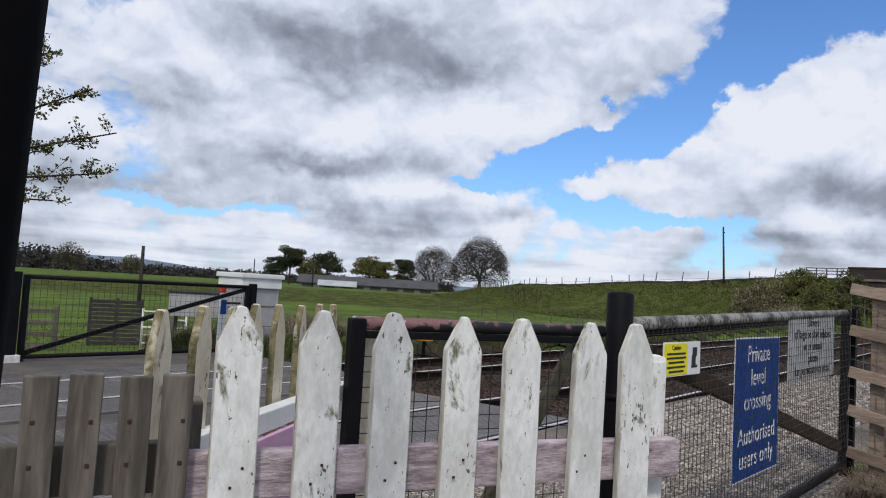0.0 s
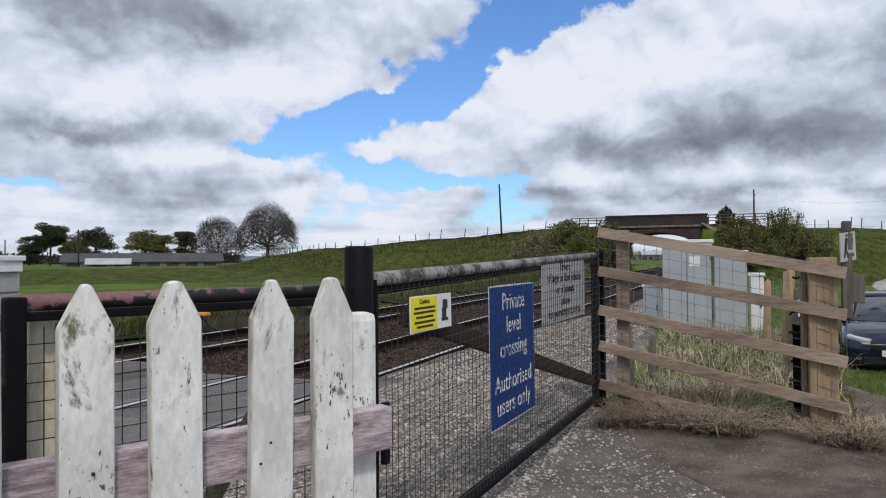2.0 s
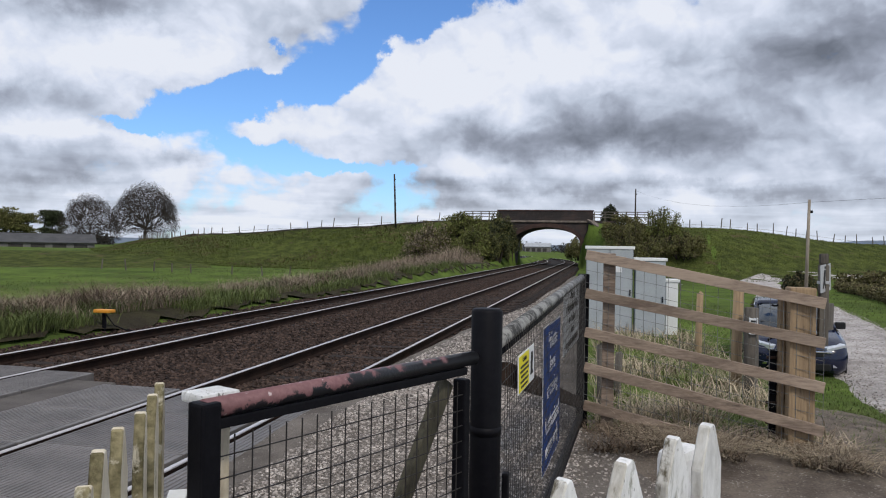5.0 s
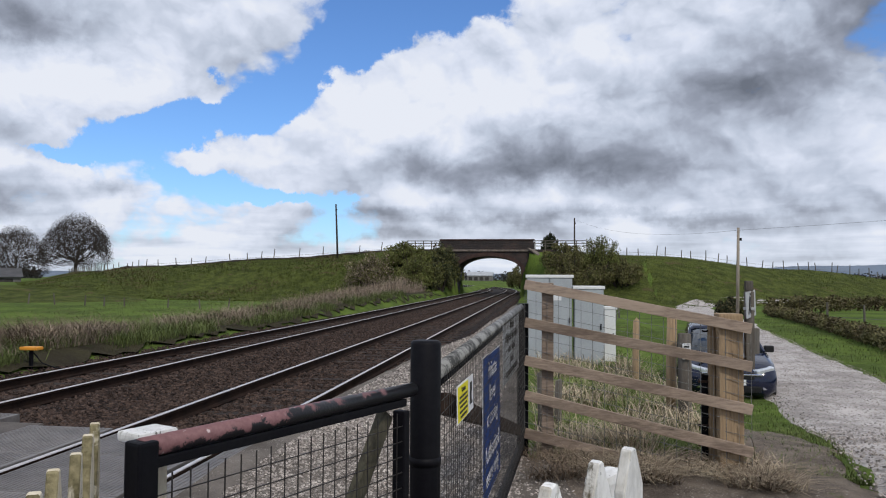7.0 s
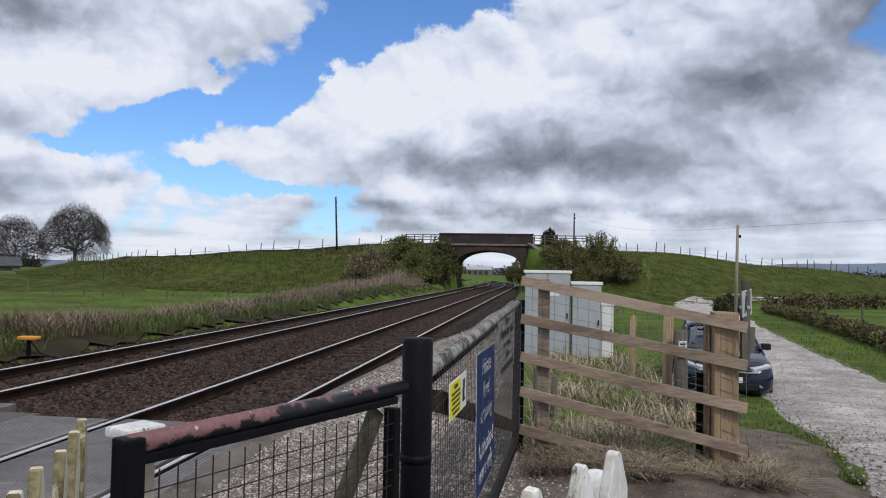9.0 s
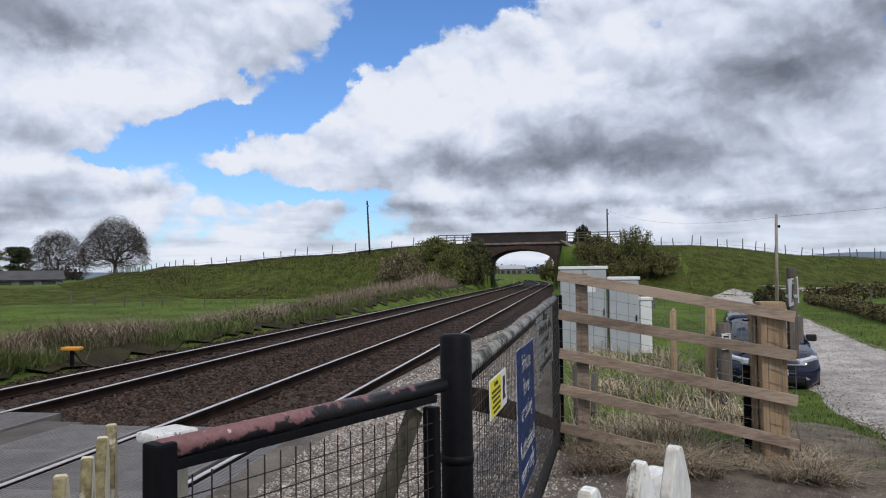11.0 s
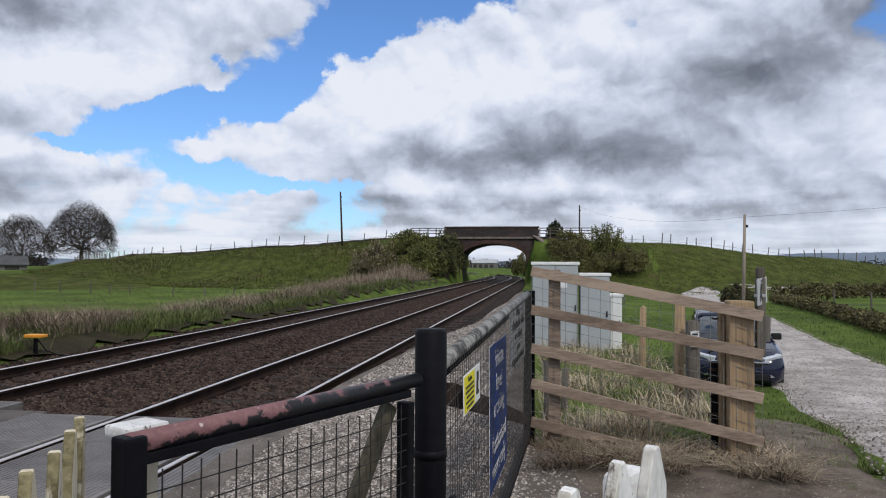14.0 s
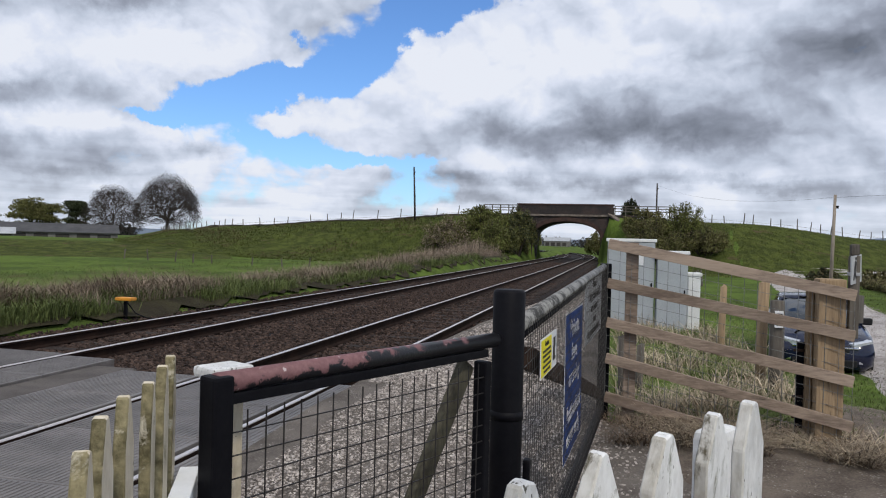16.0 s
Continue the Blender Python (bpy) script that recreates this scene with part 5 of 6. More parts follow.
def relay_hut():
    t = thing("relay_hut", (-11.3, 10.42, -0.35), "pale grey panelled railway hut with a flat white roof", "hut")
    part("plinth", boxed(-0.72, 0.02, -0.02, 0.94, 0, 0.80, bevel=0.02), "hut_panel", t, "grey base")
    part("wall", boxed(-0.70, 0.0, 0.0, 0.92, 0.80, 1.60, bevel=0.015), "hut_panel", t)
    part("fascia", boxed(-0.75, 0.05, -0.05, 0.97, 1.60, 1.80, bevel=0.012), "cabinet_white", t, "white fascia")
    part("roof", boxed(-0.79, 0.09, -0.09, 1.01, 1.80, 1.90, bevel=0.02), "cabinet_white", t, "white flat roof")
    for z in (0.80, 1.22):
        part("joint", boxed(0.001, 0.012, 0.0, 0.92, z, z + 0.02), "stone", t)
    for y in (-0.004, 0.90):
        part("corner_strip", boxed(-0.05, 0.012, y - 0.012, y + 0.03, 0.8, 1.60), "cabinet", t)


relay_hut()


def notice_board():
    t = thing("notice_board", (-11.05, 9.72, 0), "white crossing notice board with blue and dark panels", "sign", rz=4)
    part("leg", boxed(-0.03, 0.03, 0.05, 0.10, -0.3, 0.2), "old_wood", t)
    part("leg", boxed(-0.03, 0.03, 0.42, 0.47, -0.3, 0.2), "old_wood", t)
    b = part("board", boxed(0.0, 0.03, 0.0, 0.55, 0.05, 1.12, bevel=0.004), "sign_white", t)
    for y0, y1, z0, z1, m in ((0.02, 0.16, 0.72, 1.0, "sign_blue"), (0.20, 0.46, 0.66, 0.88, "sign_blue"), (0.02, 0.14, 0.06, 0.26, "sign_blue"), (0.22, 0.44, 0.69, 0.85, "sign_white"), (0.06, 0.5, 0.92, 0.96, "ink"), (0.24, 0.5, 0.55, 0.58, "ink"), (0.24, 0.5, 0.45, 0.48, "ink"), (0.24, 0.5, 0.35, 0.38, "ink")):
        part("panel", boxed(0.0305, 0.0335 if m != "sign_white" else 0.0365, y0, y1, z0, z1), m, b, "printed panel")
    part("lamp", boxed(-0.02, 0.05, 0.0, 0.12, 1.14, 1.30, bevel=0.01), "red", t, "small red box")


notice_board()


def slat_screen():
    t = thing("slatted_screen", (-24.2, 13.75, -1.5), "dark slatted timber screen standing in the pasture", "screen", rz=62)
    for i in range(13):
        part("slat", boxed(0, 1.75, -0.02, 0.02, 0.05 + i * 0.145, 0.17 + i * 0.145, bevel=0.006), "dark_slat", t)
    for x in (0.05, 0.9, 1.7):
        part("post", boxed(x - 0.05, x + 0.05, 0.02, 0.12, 0, 1.98, bevel=0.01), "dark_slat", t)


slat_screen()


def field_gate():
    t = thing("field_gate", (-18.1, 12.25, -0.86), "white tubular five-bar field gate", "gate", rz=55)
    for i in range(6):
        tube("bar", [(0, 0, 0.12 + i * 0.22), (1.15, 0, 0.12 + i * 0.22)], 0.024, "cabinet_white", t)
    for x in (0, 1.15):
        tube("stile", [(x, 0, 0), (x, 0, 1.3)], 0.028, "cabinet_white", t)


field_gate()


def grey_panel():
    t = thing("feed_hopper", (-14.2, 10.6, -0.6), "flat grey steel hopper on timber legs", "hopper", rz=50)
    part("hopper", boxed(0, 1.35, 0, 0.7, 1.08, 1.62, bevel=0.02), "hut_panel", t, "grey steel box")
    part("lid", boxed(-0.03, 1.38, -0.03, 0.73, 1.62, 1.67, bevel=0.01), "dark_slat", t, "dark lid")
    for x in (0.08, 0.66, 1.27):
        for y in (0.06, 0.62):
            part("leg", boxed(x - 0.06, x + 0.06, y - 0.05, y + 0.05, -0.2, 1.08, bevel=0.01), "old_wood", t)


grey_panel()


def hurdle(x, y, rz, w, h, rails, label):
    t = thing("timber_hurdle", (x, y, ground_z(x, y)), label, "hurdle", "timber hurdles", rz=rz)
    for xx in (0, w):
        part("post", boxed(xx - 0.06, xx + 0.06, -0.05, 0.05, -0.2, h, bevel=0.012), "old_wood", t)
    for i in range(rails):
        z = h * (i + 0.8) / rails - 0.08
        part("rail", boxed(0, w, -0.075, -0.05, z - 0.06, z + 0.06, bevel=0.006), "old_wood", t)


hurdle(-16.2, 6.9, 75, 0.9, 1.15, 3, "dark timber hurdle beside the gateway")
hurdle(-21.0, 10.4, 60, 0.75, 1.3, 4, "dark timber stile with four rails")
hurdle(-13.3, 4.6, 85, 1.2, 1.1, 3, "weathered timber rails by the far gate post")

# yellow-topped marker beside the line
t = thing("marker_box", (-10.55, 15.45, -0.25), "small orange-topped trackside marker on a thin stand", "marker")
part("stem", boxed(-0.03, 0.03, -0.03, 0.03, -0.1, 0.40), "black_paint", t)
part("head", boxed(-0.20, 0.20, -0.11, 0.11, 0.40, 0.47, bevel=0.02), "orange", t, "orange cover")
tube("cable", [(0.05, 0, 0.35), (0.18, 0.1, 0.12), (0.45, 0.15, 0.02), (0.9, 0.2, -0.02)], 0.014, "black_paint", t, "black cable")

# ---- farm beyond the fields ----


def shed(x, y, rz, length, width, wall, ridge, roof_mat, label):
    t = thing("farm_shed", (x, y, ground_z(x, y) - 0.3), label, "shed", "farm sheds", rz=rz)
    part("wall", boxed(0, length, 0, width, 0, wall, bevel=0.02), "shed_wall", t)
    for sy in (0, 1):
        bm = bmesh.new()
        a, b = (-0.4, width) if sy else (-0.4, 0)
        ya, yb = (width + 0.5, width / 2) if sy else (-0.5, width / 2)
        vs = [bm.verts.new(p) for p in ((-0.4, ya, wall - 0.2), (length + 0.4, ya, wall - 0.2), (length + 0.4, yb, ridge), (-0.4, yb, ridge))]
        f = bm.faces.new(vs)
        up = bmesh.ops.extrude_face_region(bm, geom=[f])["geom"]
        bmesh.ops.translate(bm, vec=(0, 0, 0.12), verts=[v for v in up if isinstance(v, bmesh.types.BMVert)])
        bmesh.ops.recalc_face_normals(bm, faces=bm.faces)
        part("roof", bm, roof_mat, t)
    # bays aren't cut out: solid dark panels on the wall imitate their inner shade
    for i in range(int(length / 4)):
        part("bay", boxed(1 + i * 4, 3.6 + i * 4, -0.06, 0.0, 0.3, wall * 0.7), "dark_slat", t, "dark panel painted as the shade inside a bay")
    return t


shed(-131, 116, 42, 33, 9, 1.5, 3.2, "shed_roof", "long low grey farm shed")
shed(-120.5, 113, 44, 8, 5, 0.9, 1.9, "pale_sheet", "pale sheet-roofed lean-to shed")
shed(-52, 520, 0, 18, 12, 4.0, 6.5, "pale_sheet", "distant pale industrial shed beyond the bridge")
shed(-80, 560, 5, 22, 12, 4.0, 6.0, "shed_wall", "distant grey building beyond the bridge")

# ---- far ridge and woods ----


def ridge_line():
    V, F = [], []
    for i in range(481):
        a = -80 + i * 0.25
        el = 0.45 + 0.55 * math.exp(-((a + 66) / 5) ** 2) + 0.45 * math.exp(-((a + 60) / 4) ** 2) + 0.75 * math.exp(-((a - 24) / 12) ** 2) + 0.10 * noise.noise((a * 0.25, 0, 5)) + 0.03 * noise.noise((a * 2.0, 0, 5))
        x, y = math.sin(radians(a)), math.cos(radians(a))
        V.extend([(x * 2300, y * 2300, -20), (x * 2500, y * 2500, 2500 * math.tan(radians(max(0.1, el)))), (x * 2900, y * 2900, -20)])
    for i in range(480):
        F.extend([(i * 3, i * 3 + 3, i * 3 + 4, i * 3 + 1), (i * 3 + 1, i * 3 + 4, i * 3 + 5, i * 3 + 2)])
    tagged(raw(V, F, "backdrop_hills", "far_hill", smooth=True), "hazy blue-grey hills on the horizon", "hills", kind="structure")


ridge_line()


def leaf_cloud(name, mat, centres, count, size, seed, parent=None, label=""):
    """Many small leaf faces round centres (x, y, z, rx, ry, rz)."""
    rng = np.random.default_rng(seed)
    c = np.array(centres, float)
    w = c[:, 3] * c[:, 4] * c[:, 5]
    pick = rng.choice(len(c), count, p=w / w.sum())
    d = rng.normal(size=(count, 3))
    d /= np.linalg.norm(d, axis=1)[:, None]
    pos = c[pick, :3] + d * c[pick, 3:] * (rng.random((count, 1)) ** 0.4)
    s = size * rng.uniform(0.5, 1.4, (count, 1))
    u = rng.normal(size=(count, 3))
    u /= np.linalg.norm(u, axis=1)[:, None]
    v = np.cross(u, rng.normal(size=(count, 3)))
    v /= np.linalg.norm(v, axis=1)[:, None]
    quad = np.stack([pos - u * s, pos + v * s * 0.55, pos + u * s, pos - v * s * 0.55], 1).reshape(-1, 3)
    f = np.arange(count * 4).reshape(-1, 4)
    return raw(quad.tolist(), f.tolist(), name, mat, parent, label)


def far_woods():
    rng = random.Random(9)
    cs = []
    for i in range(700):
        a = rng.uniform(-80, -37)
        r = rng.uniform(430, 560)
        h = rng.uniform(4.5, 8.0) * lerp(1.0, 2.0, step(-a, 61, 66))
        cs.append((r * math.sin(radians(a)), r * math.cos(radians(a)), h * 0.45, 7, 7, h * 0.55))
    for i in range(200):
        a = rng.uniform(-14, 36)
        r = rng.uniform(600, 800)
        cs.append((r * math.sin(radians(a)), r * math.cos(radians(a)), 3, 12, 9, rng.uniform(3, 7)))
    tagged(leaf_cloud("far_woods", "far_wood", cs, 60000, 1.0, 21), "dark belt of bare woodland across the far fields", "woodland", kind="stuff")


far_woods()

# ---- trees and bushes ----


def bare_tree(x, y, height, seed, label, leaves=0, wide=0.56, limbs=11):
    """A domed winter crown: limbs, boughs, twigs and twiglets, each reaching further towards the dome."""
    rnd = random.Random(seed)
    z = ground_z(x, y)
    t = thing("tree", (x, y, z), label, "tree", "trees on the skyline")
    fork = Vector((0.1, 0, height * 0.17))
    V, F, tips = [], [], []
    tube_into(V, F, [(0, 0, -0.4), (0.05, 0, height * 0.08), fork], [height * 0.036, height * 0.027, height * 0.024], 8, False)
    raw(V, F, "trunk", "bark", t, "", True)
    V, F = [], []

    def dome(d, k):
        """The point at share k of the way from the fork to the dome, along d."""
        up = height * (0.83 if d.z > 0 else 0.12)
        side = height * wide * (1.0 + 0.16 * noise.noise(d * 1.7 + Vector((seed, 0, 0))) + 0.14 * noise.noise(d * 5.0 + Vector((0, seed, 0))))
        n = d.normalized()
        reach = 1 / math.sqrt((n.x ** 2 + n.y ** 2) / side ** 2 + n.z ** 2 / up ** 2)
        return fork + n * reach * k

    def grow(p, d, k, depth, r):
        kids = (5, 4, 4, 3)[depth]
        steps = (0.26, 0.22, 0.16, 0.12)[depth]
        spread = (0.30, 0.30, 0.26, 0.36)[depth]
        for i in range(kids):
            e = (d + Vector((rnd.gauss(0, 1), rnd.gauss(0, 1), rnd.gauss(0.05, 0.8))) * spread).normalized()
            if e.z < -0.05:
                e.z *= 0.4
            q = dome(e, min(1.02, k + steps * rnd.uniform(0.75, 1.25)))
            m = p.lerp(q, 0.5) + Vector((rnd.uniform(-1, 1), rnd.uniform(-1, 1), rnd.uniform(-0.2, 0.8))) * (q - p).length * 0.08
            tube_into(V, F, [p, m, q], [r, r * 0.8, r * 0.6], 3, False)
            if depth < 3:
                grow(p.lerp(q, rnd.uniform(0.7, 1.0)), e, k + steps * 0.9, depth + 1, r * 0.56)
            else:
                tips.append(q)

    for i in range(limbs):
        a = i * 2.4 + rnd.uniform(-0.3, 0.3)
        d = Vector((math.cos(a), math.sin(a), 0.12 + 2.2 * (i / (limbs - 1)) ** 1.6)).normalized()
        q = dome(d, rnd.uniform(0.22, 0.32))
        tube_into(V, F, [fork, fork.lerp(q, 0.5) + Vector((0, 0, 0.2)), q], [height * 0.017, height * 0.014, height * 0.010], 5, False)
        grow(q, d, 0.27, 0 if not leaves else 1, height * 0.0078)
    raw(V, F, "crown", "bark", t, "fine bare twigs")
    if leaves:
        leaf_cloud("leaves", "leaf_olive", [(p.x, p.y, p.z, 0.5, 0.5, 0.4) for p in tips], leaves, 0.2, seed, t, "sparse early leaves")
    return t


bare_tree(-113.3, 165.5, 15.6, 31, "broad bare oak on the skyline", limbs=9)
bare_tree(-123.6, 158.0, 13.8, 32, "bare spreading ash tree on the skyline", limbs=7)


def pine(x, y, height, seed, wide, label, mat="leaf_dark", bottom=0.45):
    rnd = random.Random(seed)
    z = ground_z(x, y)
    t = thing("tree", (x, y, z), label, "tree", "trees on the skyline")
    V, F = [], []
    tube_into(V, F, [(0, 0, -0.4), (0.2, 0.1, height * 0.5), (0.0, 0.2, height * 0.9)], [height * 0.028, height * 0.02, height * 0.008], 7, False)
    cs = []
    for i in range(34):
        zz = height * rnd.uniform(bottom, 0.95)
        k = wide * (1.0 - 0.75 * abs(zz / height - lerp(bottom, 0.95, 0.45)) / 0.5)
        a = rnd.uniform(0, 6.28)
        c_ = Vector((math.cos(a) * k * rnd.uniform(0.2, 0.9), math.sin(a) * k * rnd.uniform(0.2, 0.9), zz))
        tube_into(V, F, [(0.1, 0.1, zz - height * 0.08), c_], [height * 0.008, height * 0.003], 4, False)
        cs.append((*c_, wide * rnd.uniform(0.30, 0.55), wide * rnd.uniform(0.30, 0.55), height * rnd.uniform(0.06, 0.12)))
    raw(V, F, "trunk", "bark", t, "", True)
    leaf_cloud("crown", mat, cs, 9000, height * 0.024, seed, t)
    return t


pine(-174.5, 150, 11.5, 41, 4.6, "flat-topped dark Scots pine", bottom=0.50)
pine(-177.5, 146, 8.2, 42, 4.0, "dark low pine beside the taller one", bottom=0.12)
pine(-167, 158.5, 10.8, 43, 6.0, "dark spreading pine on the skyline", bottom=0.16)
pine(-157.6, 168, 10.8, 44, 6.8, "rounded tree in young leaf", "leaf_olive", 0.12)
pine(-170.5, 154.5, 8.6, 45, 4.4, "rounded tree in young leaf", "leaf_olive", 0.1)
pine(-149.5, 175.5, 10.4, 46, 4.6, "dark spreading pine on the skyline", bottom=0.15)
pine(-152.5, 170, 8.8, 47, 5.0, "rounded tree in young leaf", "leaf_olive", 0.1)
for i, (x, y, h) in enumerate(((-272, 128, 14), (-285, 108, 11), (-268, 150, 10))):
    bare_tree(x, y, h, 60 + i, "bare field tree before the woods", 1500)


def bush(x, y, w, d, top, seed, mats, label, twig=40, size=0.13, count=3200):
    rnd = random.Random(seed)
    z = ground_z(x, y)
    h = top - z
    t = thing("bush", (x, y, z), label, "bush", "bushes by the bridge")
    V, F, cs = [], [], []
    for i in range(twig):
        a, k = rnd.uniform(0, 6.28), rnd.uniform(0.1, 1.0)
        q = Vector((math.cos(a) * w * k * 0.5, math.sin(a) * d * k * 0.5, h * rnd.uniform(0.55, 1.08) * (1 - 0.45 * k * k)))
        p = Vector((q.x * 0.35, q.y * 0.35, 0))
        tube_into(V, F, [p - Vector((0, 0, 0.3)), p.lerp(q, 0.55) + Vector((rnd.uniform(-0.2, 0.2), rnd.uniform(-0.2, 0.2), 0)), q], [0.05, 0.03, 0.012], 4, False)
        cs.append((q.x, q.y, q.z * rnd.uniform(0.72, 0.98), w * 0.10, d * 0.10, h * 0.13))
        cs.append((q.x, q.y, q.z * rnd.uniform(0.25, 0.6), w * 0.12, d * 0.12, h * 0.16))
    raw(V, F, "woody_frame", "bark", t)
    for k, m in enumerate(mats):
        leaf_cloud("foliage", m, cs, 3 * count // len(mats), size * 0.6, seed + k, t)
    return t


bush(-11.6, 85.5, 4.6, 5.0, 6.0, 51, ("leaf_dark", "leaf_olive"), "dense dark bush against the bridge", 60, 0.16, 5200)
bush(-15.2, 83.5, 6.0, 6.0, 6.0, 52, ("leaf_olive", "leaf_spring"), "spreading olive green bush on the bank", 60, 0.16, 5200)
bush(-13.0, 79.0, 5.0, 5.0, 4.2, 53, ("leaf_spring", "leaf_olive"), "low fresh green bush beside the line", 60, 0.15, 4200)
bush(-18.4, 79.5, 5.5, 5.0, 4.6, 54, ("leaf_olive", "dead_weed"), "bush mixed with pale dead stems", 60, 0.15, 3600)
bush(-11.2, 81.0, 3.0, 5.0, 4.4, 55, ("leaf_olive", "leaf_dark"), "low dark bush at the cutting foot", 40, 0.15, 3600)
bush(-14.6, 74.5, 5.0, 4.0, 2.0, 76, ("leaf_olive", "dead_weed"), "scrubby bush in dead grass", 40, 0.14, 2600)
bush(2.8, 84.5, 5.0, 5.0, 5.9, 56, ("leaf_olive", "hedge"), "tall tangled brown-green bush by the arch", 60, 0.15, 4800)
bush(6.6, 84.5, 5.0, 5.0, 6.8, 57, ("leaf_olive", "leaf_spring"), "tall bush with bare upper twigs", 80, 0.13, 3600)
bush(3.6, 79.5, 5.5, 4.5, 4.8, 58, ("hedge", "leaf_olive"), "tangled low bush by the line", 60, 0.15, 4200)
bush(8.6, 81.0, 5.0, 4.5, 4.0, 77, ("hedge", "leaf_olive"), "tangled brown bush on the bank", 60, 0.15, 3600)
bush(1.2, 92.2, 2.0, 1.6, 7.6, 59, ("leaf_dark",), "small dark bush at the parapet end", 40, 0.14, 2600)
bush(-0.8, 100.0, 3.0, 3.0, 2.6, 71, ("leaf_olive",), "leafy bush beyond the arch")
bush(-12.0, 104.0, 3.4, 4.0, 3.6, 72, ("leaf_olive", "leaf_spring"), "green bush beyond the arch")
bush(-24, 150.0, 9.0, 6.0, 3.0, 73, ("leaf_olive", "hedge"), "far bushes beyond the arch", 40, 0.3)
bush(-4, 165.0, 7.0, 6.0, 5.0, 74, ("leaf_olive", "hedge"), "far bushes beyond the arch", 40, 0.3)
bush(14.0, 57.0, 2.2, 2.2, 0.55, 75, ("leaf_dark", "hedge"), "round hedge bush at the lane bend")


def hedge(pts, h, w, seed, label, per=260, size=0.07):
    """A clipped field hedge along a line."""
    rnd = random.Random(seed)
    t = thing("hedge", (0, 0, 0), label, "hedge", "field hedges")
    V, F, cs = [], [], []
    total = 0
    for (xa, ya), (xb, yb) in zip(pts, pts[1:]):
        n = int(math.hypot(xb - xa, yb - ya) / 0.5)
        for i in range(n):
            x, y = lerp(xa, xb, i / n) + rnd.uniform(-0.1, 0.1), lerp(ya, yb, i / n) + rnd.uniform(-0.1, 0.1)
            z = ground_z(x, y)
            hh = h * rnd.uniform(0.85, 1.1)
            cs.append((x, y, z + hh * 0.5, 0.42, w * 0.5, hh * 0.52))
            tube_into(V, F, [(x, y, z - 0.1), (x + rnd.uniform(-0.2, 0.2), y, z + hh)], [0.03, 0.01], 3, False)
            total += 1
    raw(V, F, "woody_frame", "bark", t)
    leaf_cloud("foliage", "hedge", cs, total * per, size, seed, t)


hedge([(8.9, 14.0), (10.6, 21.0), (11.6, 27.0), (13.2, 36.0), (14.6, 45.0), (16.2, 56.0)], 0.75, 0.8, 81, "clipped brown-green hedge along the lane", 240)
hedge([(17.5, 60.0), (25, 66), (38, 72), (60, 80)], 1.3, 1.0, 82, "dark field hedge before the embankment", 150, 0.12)


def leafing_tree():
    """The tree beyond the far gate whose boughs reach towards the line."""
    rnd = random.Random(91)
    t = thing("tree", (-13.82, 3.56, -0.5), "small tree in fresh leaf beyond the far gate", "tree")
    V, F, tips = [], [], []
    tube_into(V, F, [(0, 0, -0.3), (0.1, 0.1, 1.4), (0.2, 0.3, 2.6), (0.1, 0.5, 4.6)], [0.16, 0.13, 0.11, 0.05], 9, False)
    raw(V, F, "trunk", "bark", t, "", True)
    V, F = [], []
    base = Vector((0.2, 0.3, 2.6))
    for q in ((3.1, 3.7, 4.2), (2.8, 3.4, 4.9), (2.8, 3.5, 3.5), (2.3, 2.8, 5.4), (2.6, 3.0, 3.0), (2.0, 2.4, 4.4), (-1.6, 0.6, 5.0), (-1.2, -1.6, 4.6), (0.4, -1.8, 5.2)):
        q = Vector(q)
        tube_into(V, F, [base, base.lerp(q, 0.5) + Vector((0, 0, 0.15)), q], [0.05, 0.03, 0.012], 5, False)
        for k in range(26):
            p = base.lerp(q, rnd.uniform(0.30, 1.0))
            d = ((q - base).normalized() + Vector((rnd.gauss(0, 0.6), rnd.gauss(0, 0.6), rnd.gauss(0.25, 0.5)))).normalized()
            e = p + d * rnd.uniform(0.15, 0.5)
            tube_into(V, F, [p, e], [0.009, 0.004], 3, False)
            tips.extend((p.lerp(e, f)) for f in (0.4, 0.7, 1.0))
    raw(V, F, "bough_frame", "bark", t)
    leaf_cloud("leaves", "leaf_olive", [(p.x, p.y, p.z, 0.10, 0.10, 0.08) for p in tips], 9500, 0.030, 91, t, "small young leaves")


leafing_tree()

# ---- grasses ----


def blades(name, mat, label, xs, ys_, hs, width, lean, seed, base=0.0, flat=0.0):
    """Grass blades, each a bent pair of triangles."""
    rng = np.random.default_rng(seed)
    n = len(xs)
    zs = np.array([ground_z(float(x), float(y)) for x, y in zip(xs, ys_)]) + base
    a = rng.uniform(0, 2 * math.pi, n)
    bx, by = np.cos(a), np.sin(a)
    side = np.stack([-by, bx, np.zeros(n)], 1) * (width * rng.uniform(0.5, 1.3, n))[:, None]
    root = np.stack([xs, ys_, zs - 0.02], 1)
    ln = lean * rng.uniform(0.3, 1.2, n) * hs
    mid = root + np.stack([bx * ln * 0.35, by * ln * 0.35, hs * 0.6 * (1 - flat)], 1)
    tip = root + np.stack([bx * ln, by * ln, hs * (1 - flat) * rng.uniform(0.75, 1.0, n)], 1)
    V = np.stack([root - side, root + side, mid + side * 0.7, mid - side * 0.7, tip], 1).reshape(-1, 3)
    i = np.arange(n)[:, None] * 5
    quads = (i + np.array([[0, 1, 2, 3]])).tolist()
    tris = (i + np.array([[3, 2, 4]])).tolist()
    return tagged(raw(V.tolist(), quads + tris, name, mat), label, "grass", kind="stuff")


rng = np.random.default_rng(5)


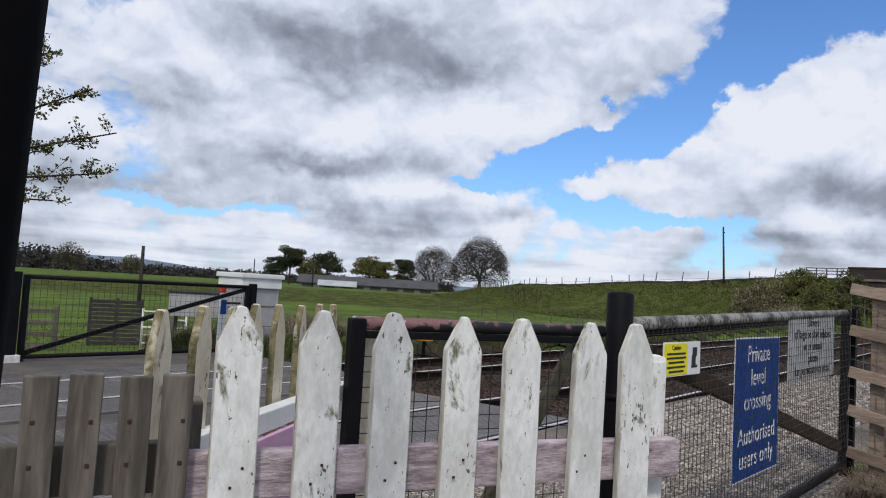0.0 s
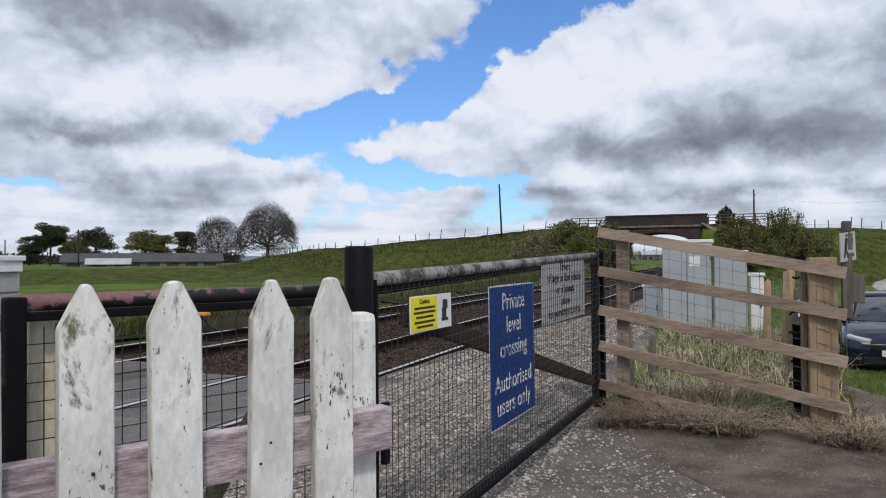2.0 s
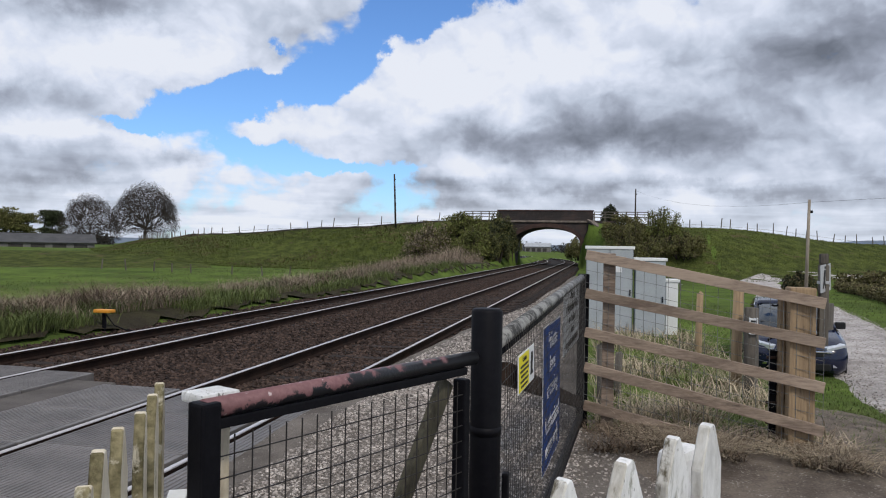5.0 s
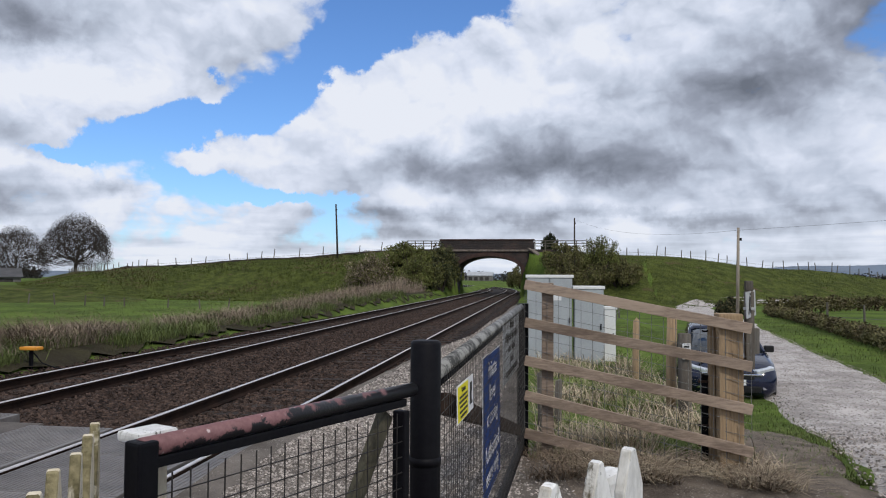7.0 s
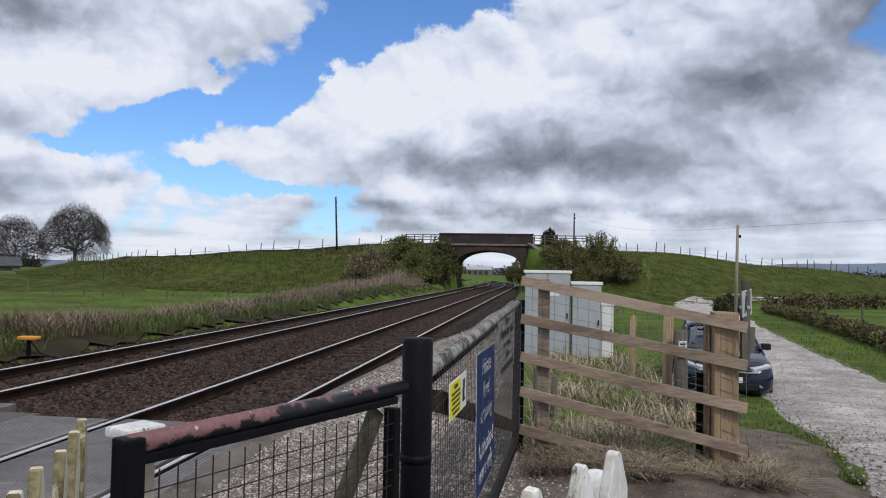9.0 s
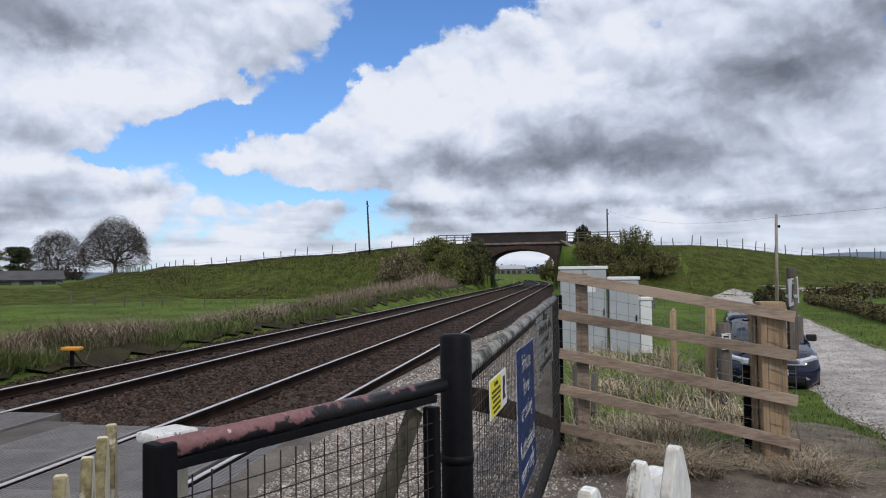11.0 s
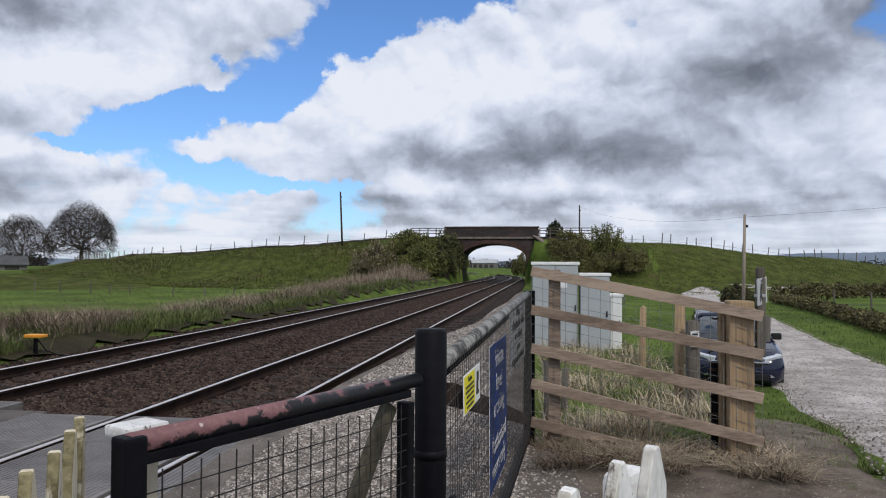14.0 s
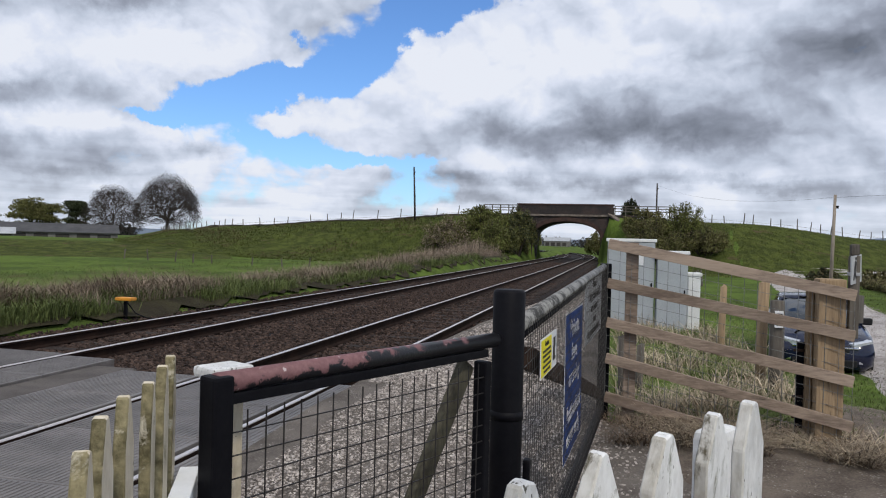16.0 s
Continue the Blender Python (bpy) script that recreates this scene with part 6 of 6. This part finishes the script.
def patchy(n, x0, x1, y0, y1, power=1.0, scale=0.5, keep=0.0, seed=0):
    """Random places, thinned by a noise so that they stand in tufts."""
    xs, ys_ = [], []
    rnd = random.Random(seed)
    while len(xs) < n:
        x, y = rnd.uniform(x0, x1), y0 + (y1 - y0) * rnd.random() ** power
        if noise.noise((x * scale, y * scale, seed)) > keep - rnd.random() * 0.4:
            xs.append(x)
            ys_.append(y)
    return np.array(xs), np.array(ys_)


def clumps(xs, ys_, scale, seed):
    """Uneven growth: a height factor that swells and sinks along the ground."""
    return np.array([0.35 + 1.1 * max(0.0, 0.5 + 0.5 * noise.noise((x * scale, y * scale, seed)) + 0.35 * noise.noise((x * scale * 3, y * scale * 3, seed))) for x, y in zip(xs, ys_)])


# verge across the line
x, y = patchy(30000, -14.6, -11.2, 10.4, 74, 1.7, 0.55, 0.22, 1)
blades("tall_grass", "dead_weed", "tall dead straw-coloured grass on the verge", x, y, rng.uniform(0.25, 0.85, len(x)) * clumps(x, y, 0.5, 3.0), 0.008, 1.3, 1)
x, y = patchy(46000, -13.4, -10.7, 10.2, 60, 1.9, 0.6, 0.0, 2)
blades("verge_grass", "blade", "rough green verge grass", x, y, rng.uniform(0.15, 0.60, len(x)) * clumps(x, y, 0.6, 5.0), 0.008, 1.0, 2)
x, y = patchy(9000, -14.8, -11.6, 10.4, 22, 1.3, 0.55, 0.12, 3)
blades("brambles", "bramble", "brown tangle of dead bramble stems", x, y, rng.uniform(0.4, 0.95, len(x)) * clumps(x, y, 0.5, 9.0), 0.006, 1.4, 3)
x, y = patchy(4500, -14.5, -11.6, 14, 76, 1.2, 0.5, 0.25, 4)
blades("dead_stems", "bramble", "brown dead weed stems along the boundary", x, y, rng.uniform(0.3, 0.8, len(x)), 0.010, 0.8, 4)
x, y = patchy(5000, -19.0, -11.5, 56, 76, 1.0, 0.3, 0.0, 5)
blades("reeds", "dead_weed", "pale tall dead grass below the bushes", x, y, rng.uniform(0.5, 1.7, len(x)) * clumps(x, y, 0.3, 7.0), 0.016, 0.5, 5)
# fenced plot by the cabinets
x, y = patchy(34000, -0.05, 1.9, 8.3, 17.5, 1.5, 1.0, -0.05, 6)
blades("plot_grass", "plot_blade", "rough green grass behind the fence", x, y, rng.uniform(0.06, 0.20, len(x)) * clumps(x, y, 1.2, 2.0), 0.006, 0.9, 6)
x, y = patchy(4200, -0.05, 1.9, 8.2, 17.5, 1.5, 1.1, 0.2, 7)
blades("plot_straw", "straw", "dead pale grass behind the fence", x, y, rng.uniform(0.15, 0.45, len(x)) * clumps(x, y, 1.0, 4.0), 0.005, 1.6, 7)
# litter of straw along the fence foot
x, y = patchy(2000, 0.4, 2.05, 7.45, 8.1, 1.0, 2.0, 0.18, 8)
blades("fence_straw", "straw", "flattened straw and dead stems at the fence foot", x, y, rng.uniform(0.22, 0.55, len(x)), 0.0042, 1.2, 8, 0.05, 0.68)
x, y = patchy(2000, -0.1, 1.9, 7.4, 8.1, 1.0, 2.0, 0.1, 9)
blades("fence_litter", "bramble", "brown dead bramble litter at the fence foot", x, y, rng.uniform(0.12, 0.35, len(x)), 0.004, 1.6, 9, 0.06, 0.5)
# verges of the lane
x, y = patchy(26000, 1.8, 5.2, 8.0, 40, 2.2, 0.8, -0.1, 10)
ok = x < np.array([lane_x(float(v)) for v in y]) - 1.6
x, y = x[ok], y[ok]
blades("lane_verge", "blade", "short green verge grass beside the lane", x, y, rng.uniform(0.04, 0.12, len(x)), 0.006, 0.8, 10)
x, y = patchy(16000, 6.0, 15.0, 9.0, 50, 1.5, 0.5, -0.1, 11)
ok = x > np.array([lane_x(float(v)) for v in y]) + 1.8
x, y = x[ok], y[ok]
blades("far_lane_verge", "blade", "green verge grass below the hedge", x, y, rng.uniform(0.05, 0.16, len(x)), 0.010, 0.8, 11)
# tussocks on the embankment
x, y = patchy(11000, -100, -11, 2.5, 20, 1.0, 0.14, 0.3, 12)
y = np.array([crest_y(float(v)) for v in x]) - y
blades("bank_tussocks", "bank_straw", "dull dead tussocks on the embankment", x, y, rng.uniform(0.10, 0.34, len(x)), 0.045, 1.4, 12)
x, y = patchy(60000, -100, -11, 2.5, 22, 1.0, 0.10, -0.1, 13)
y = np.array([crest_y(float(v)) for v in x]) - y
blades("bank_grass", "bank_blade", "rough grass tussocks on the embankment", x, y, rng.uniform(0.08, 0.26, len(x)), 0.04, 1.6, 13)
x, y = patchy(22000, 3, 65, 2.5, 22, 1.0, 0.10, 0.0, 14)
y = np.array([crest_y(float(v)) for v in x]) - y
blades("far_bank_grass", "bank_blade", "rough grass tussocks on the far embankment", x, y, rng.uniform(0.06, 0.22, len(x)), 0.04, 1.4, 14)
x, y = patchy(15000, -40, -13, 12, 70, 1.2, 0.2, 0.0, 15)
blades("pasture_tufts", "blade", "short tufts of pasture grass", x, y, rng.uniform(0.04, 0.12, len(x)), 0.03, 0.8, 15)
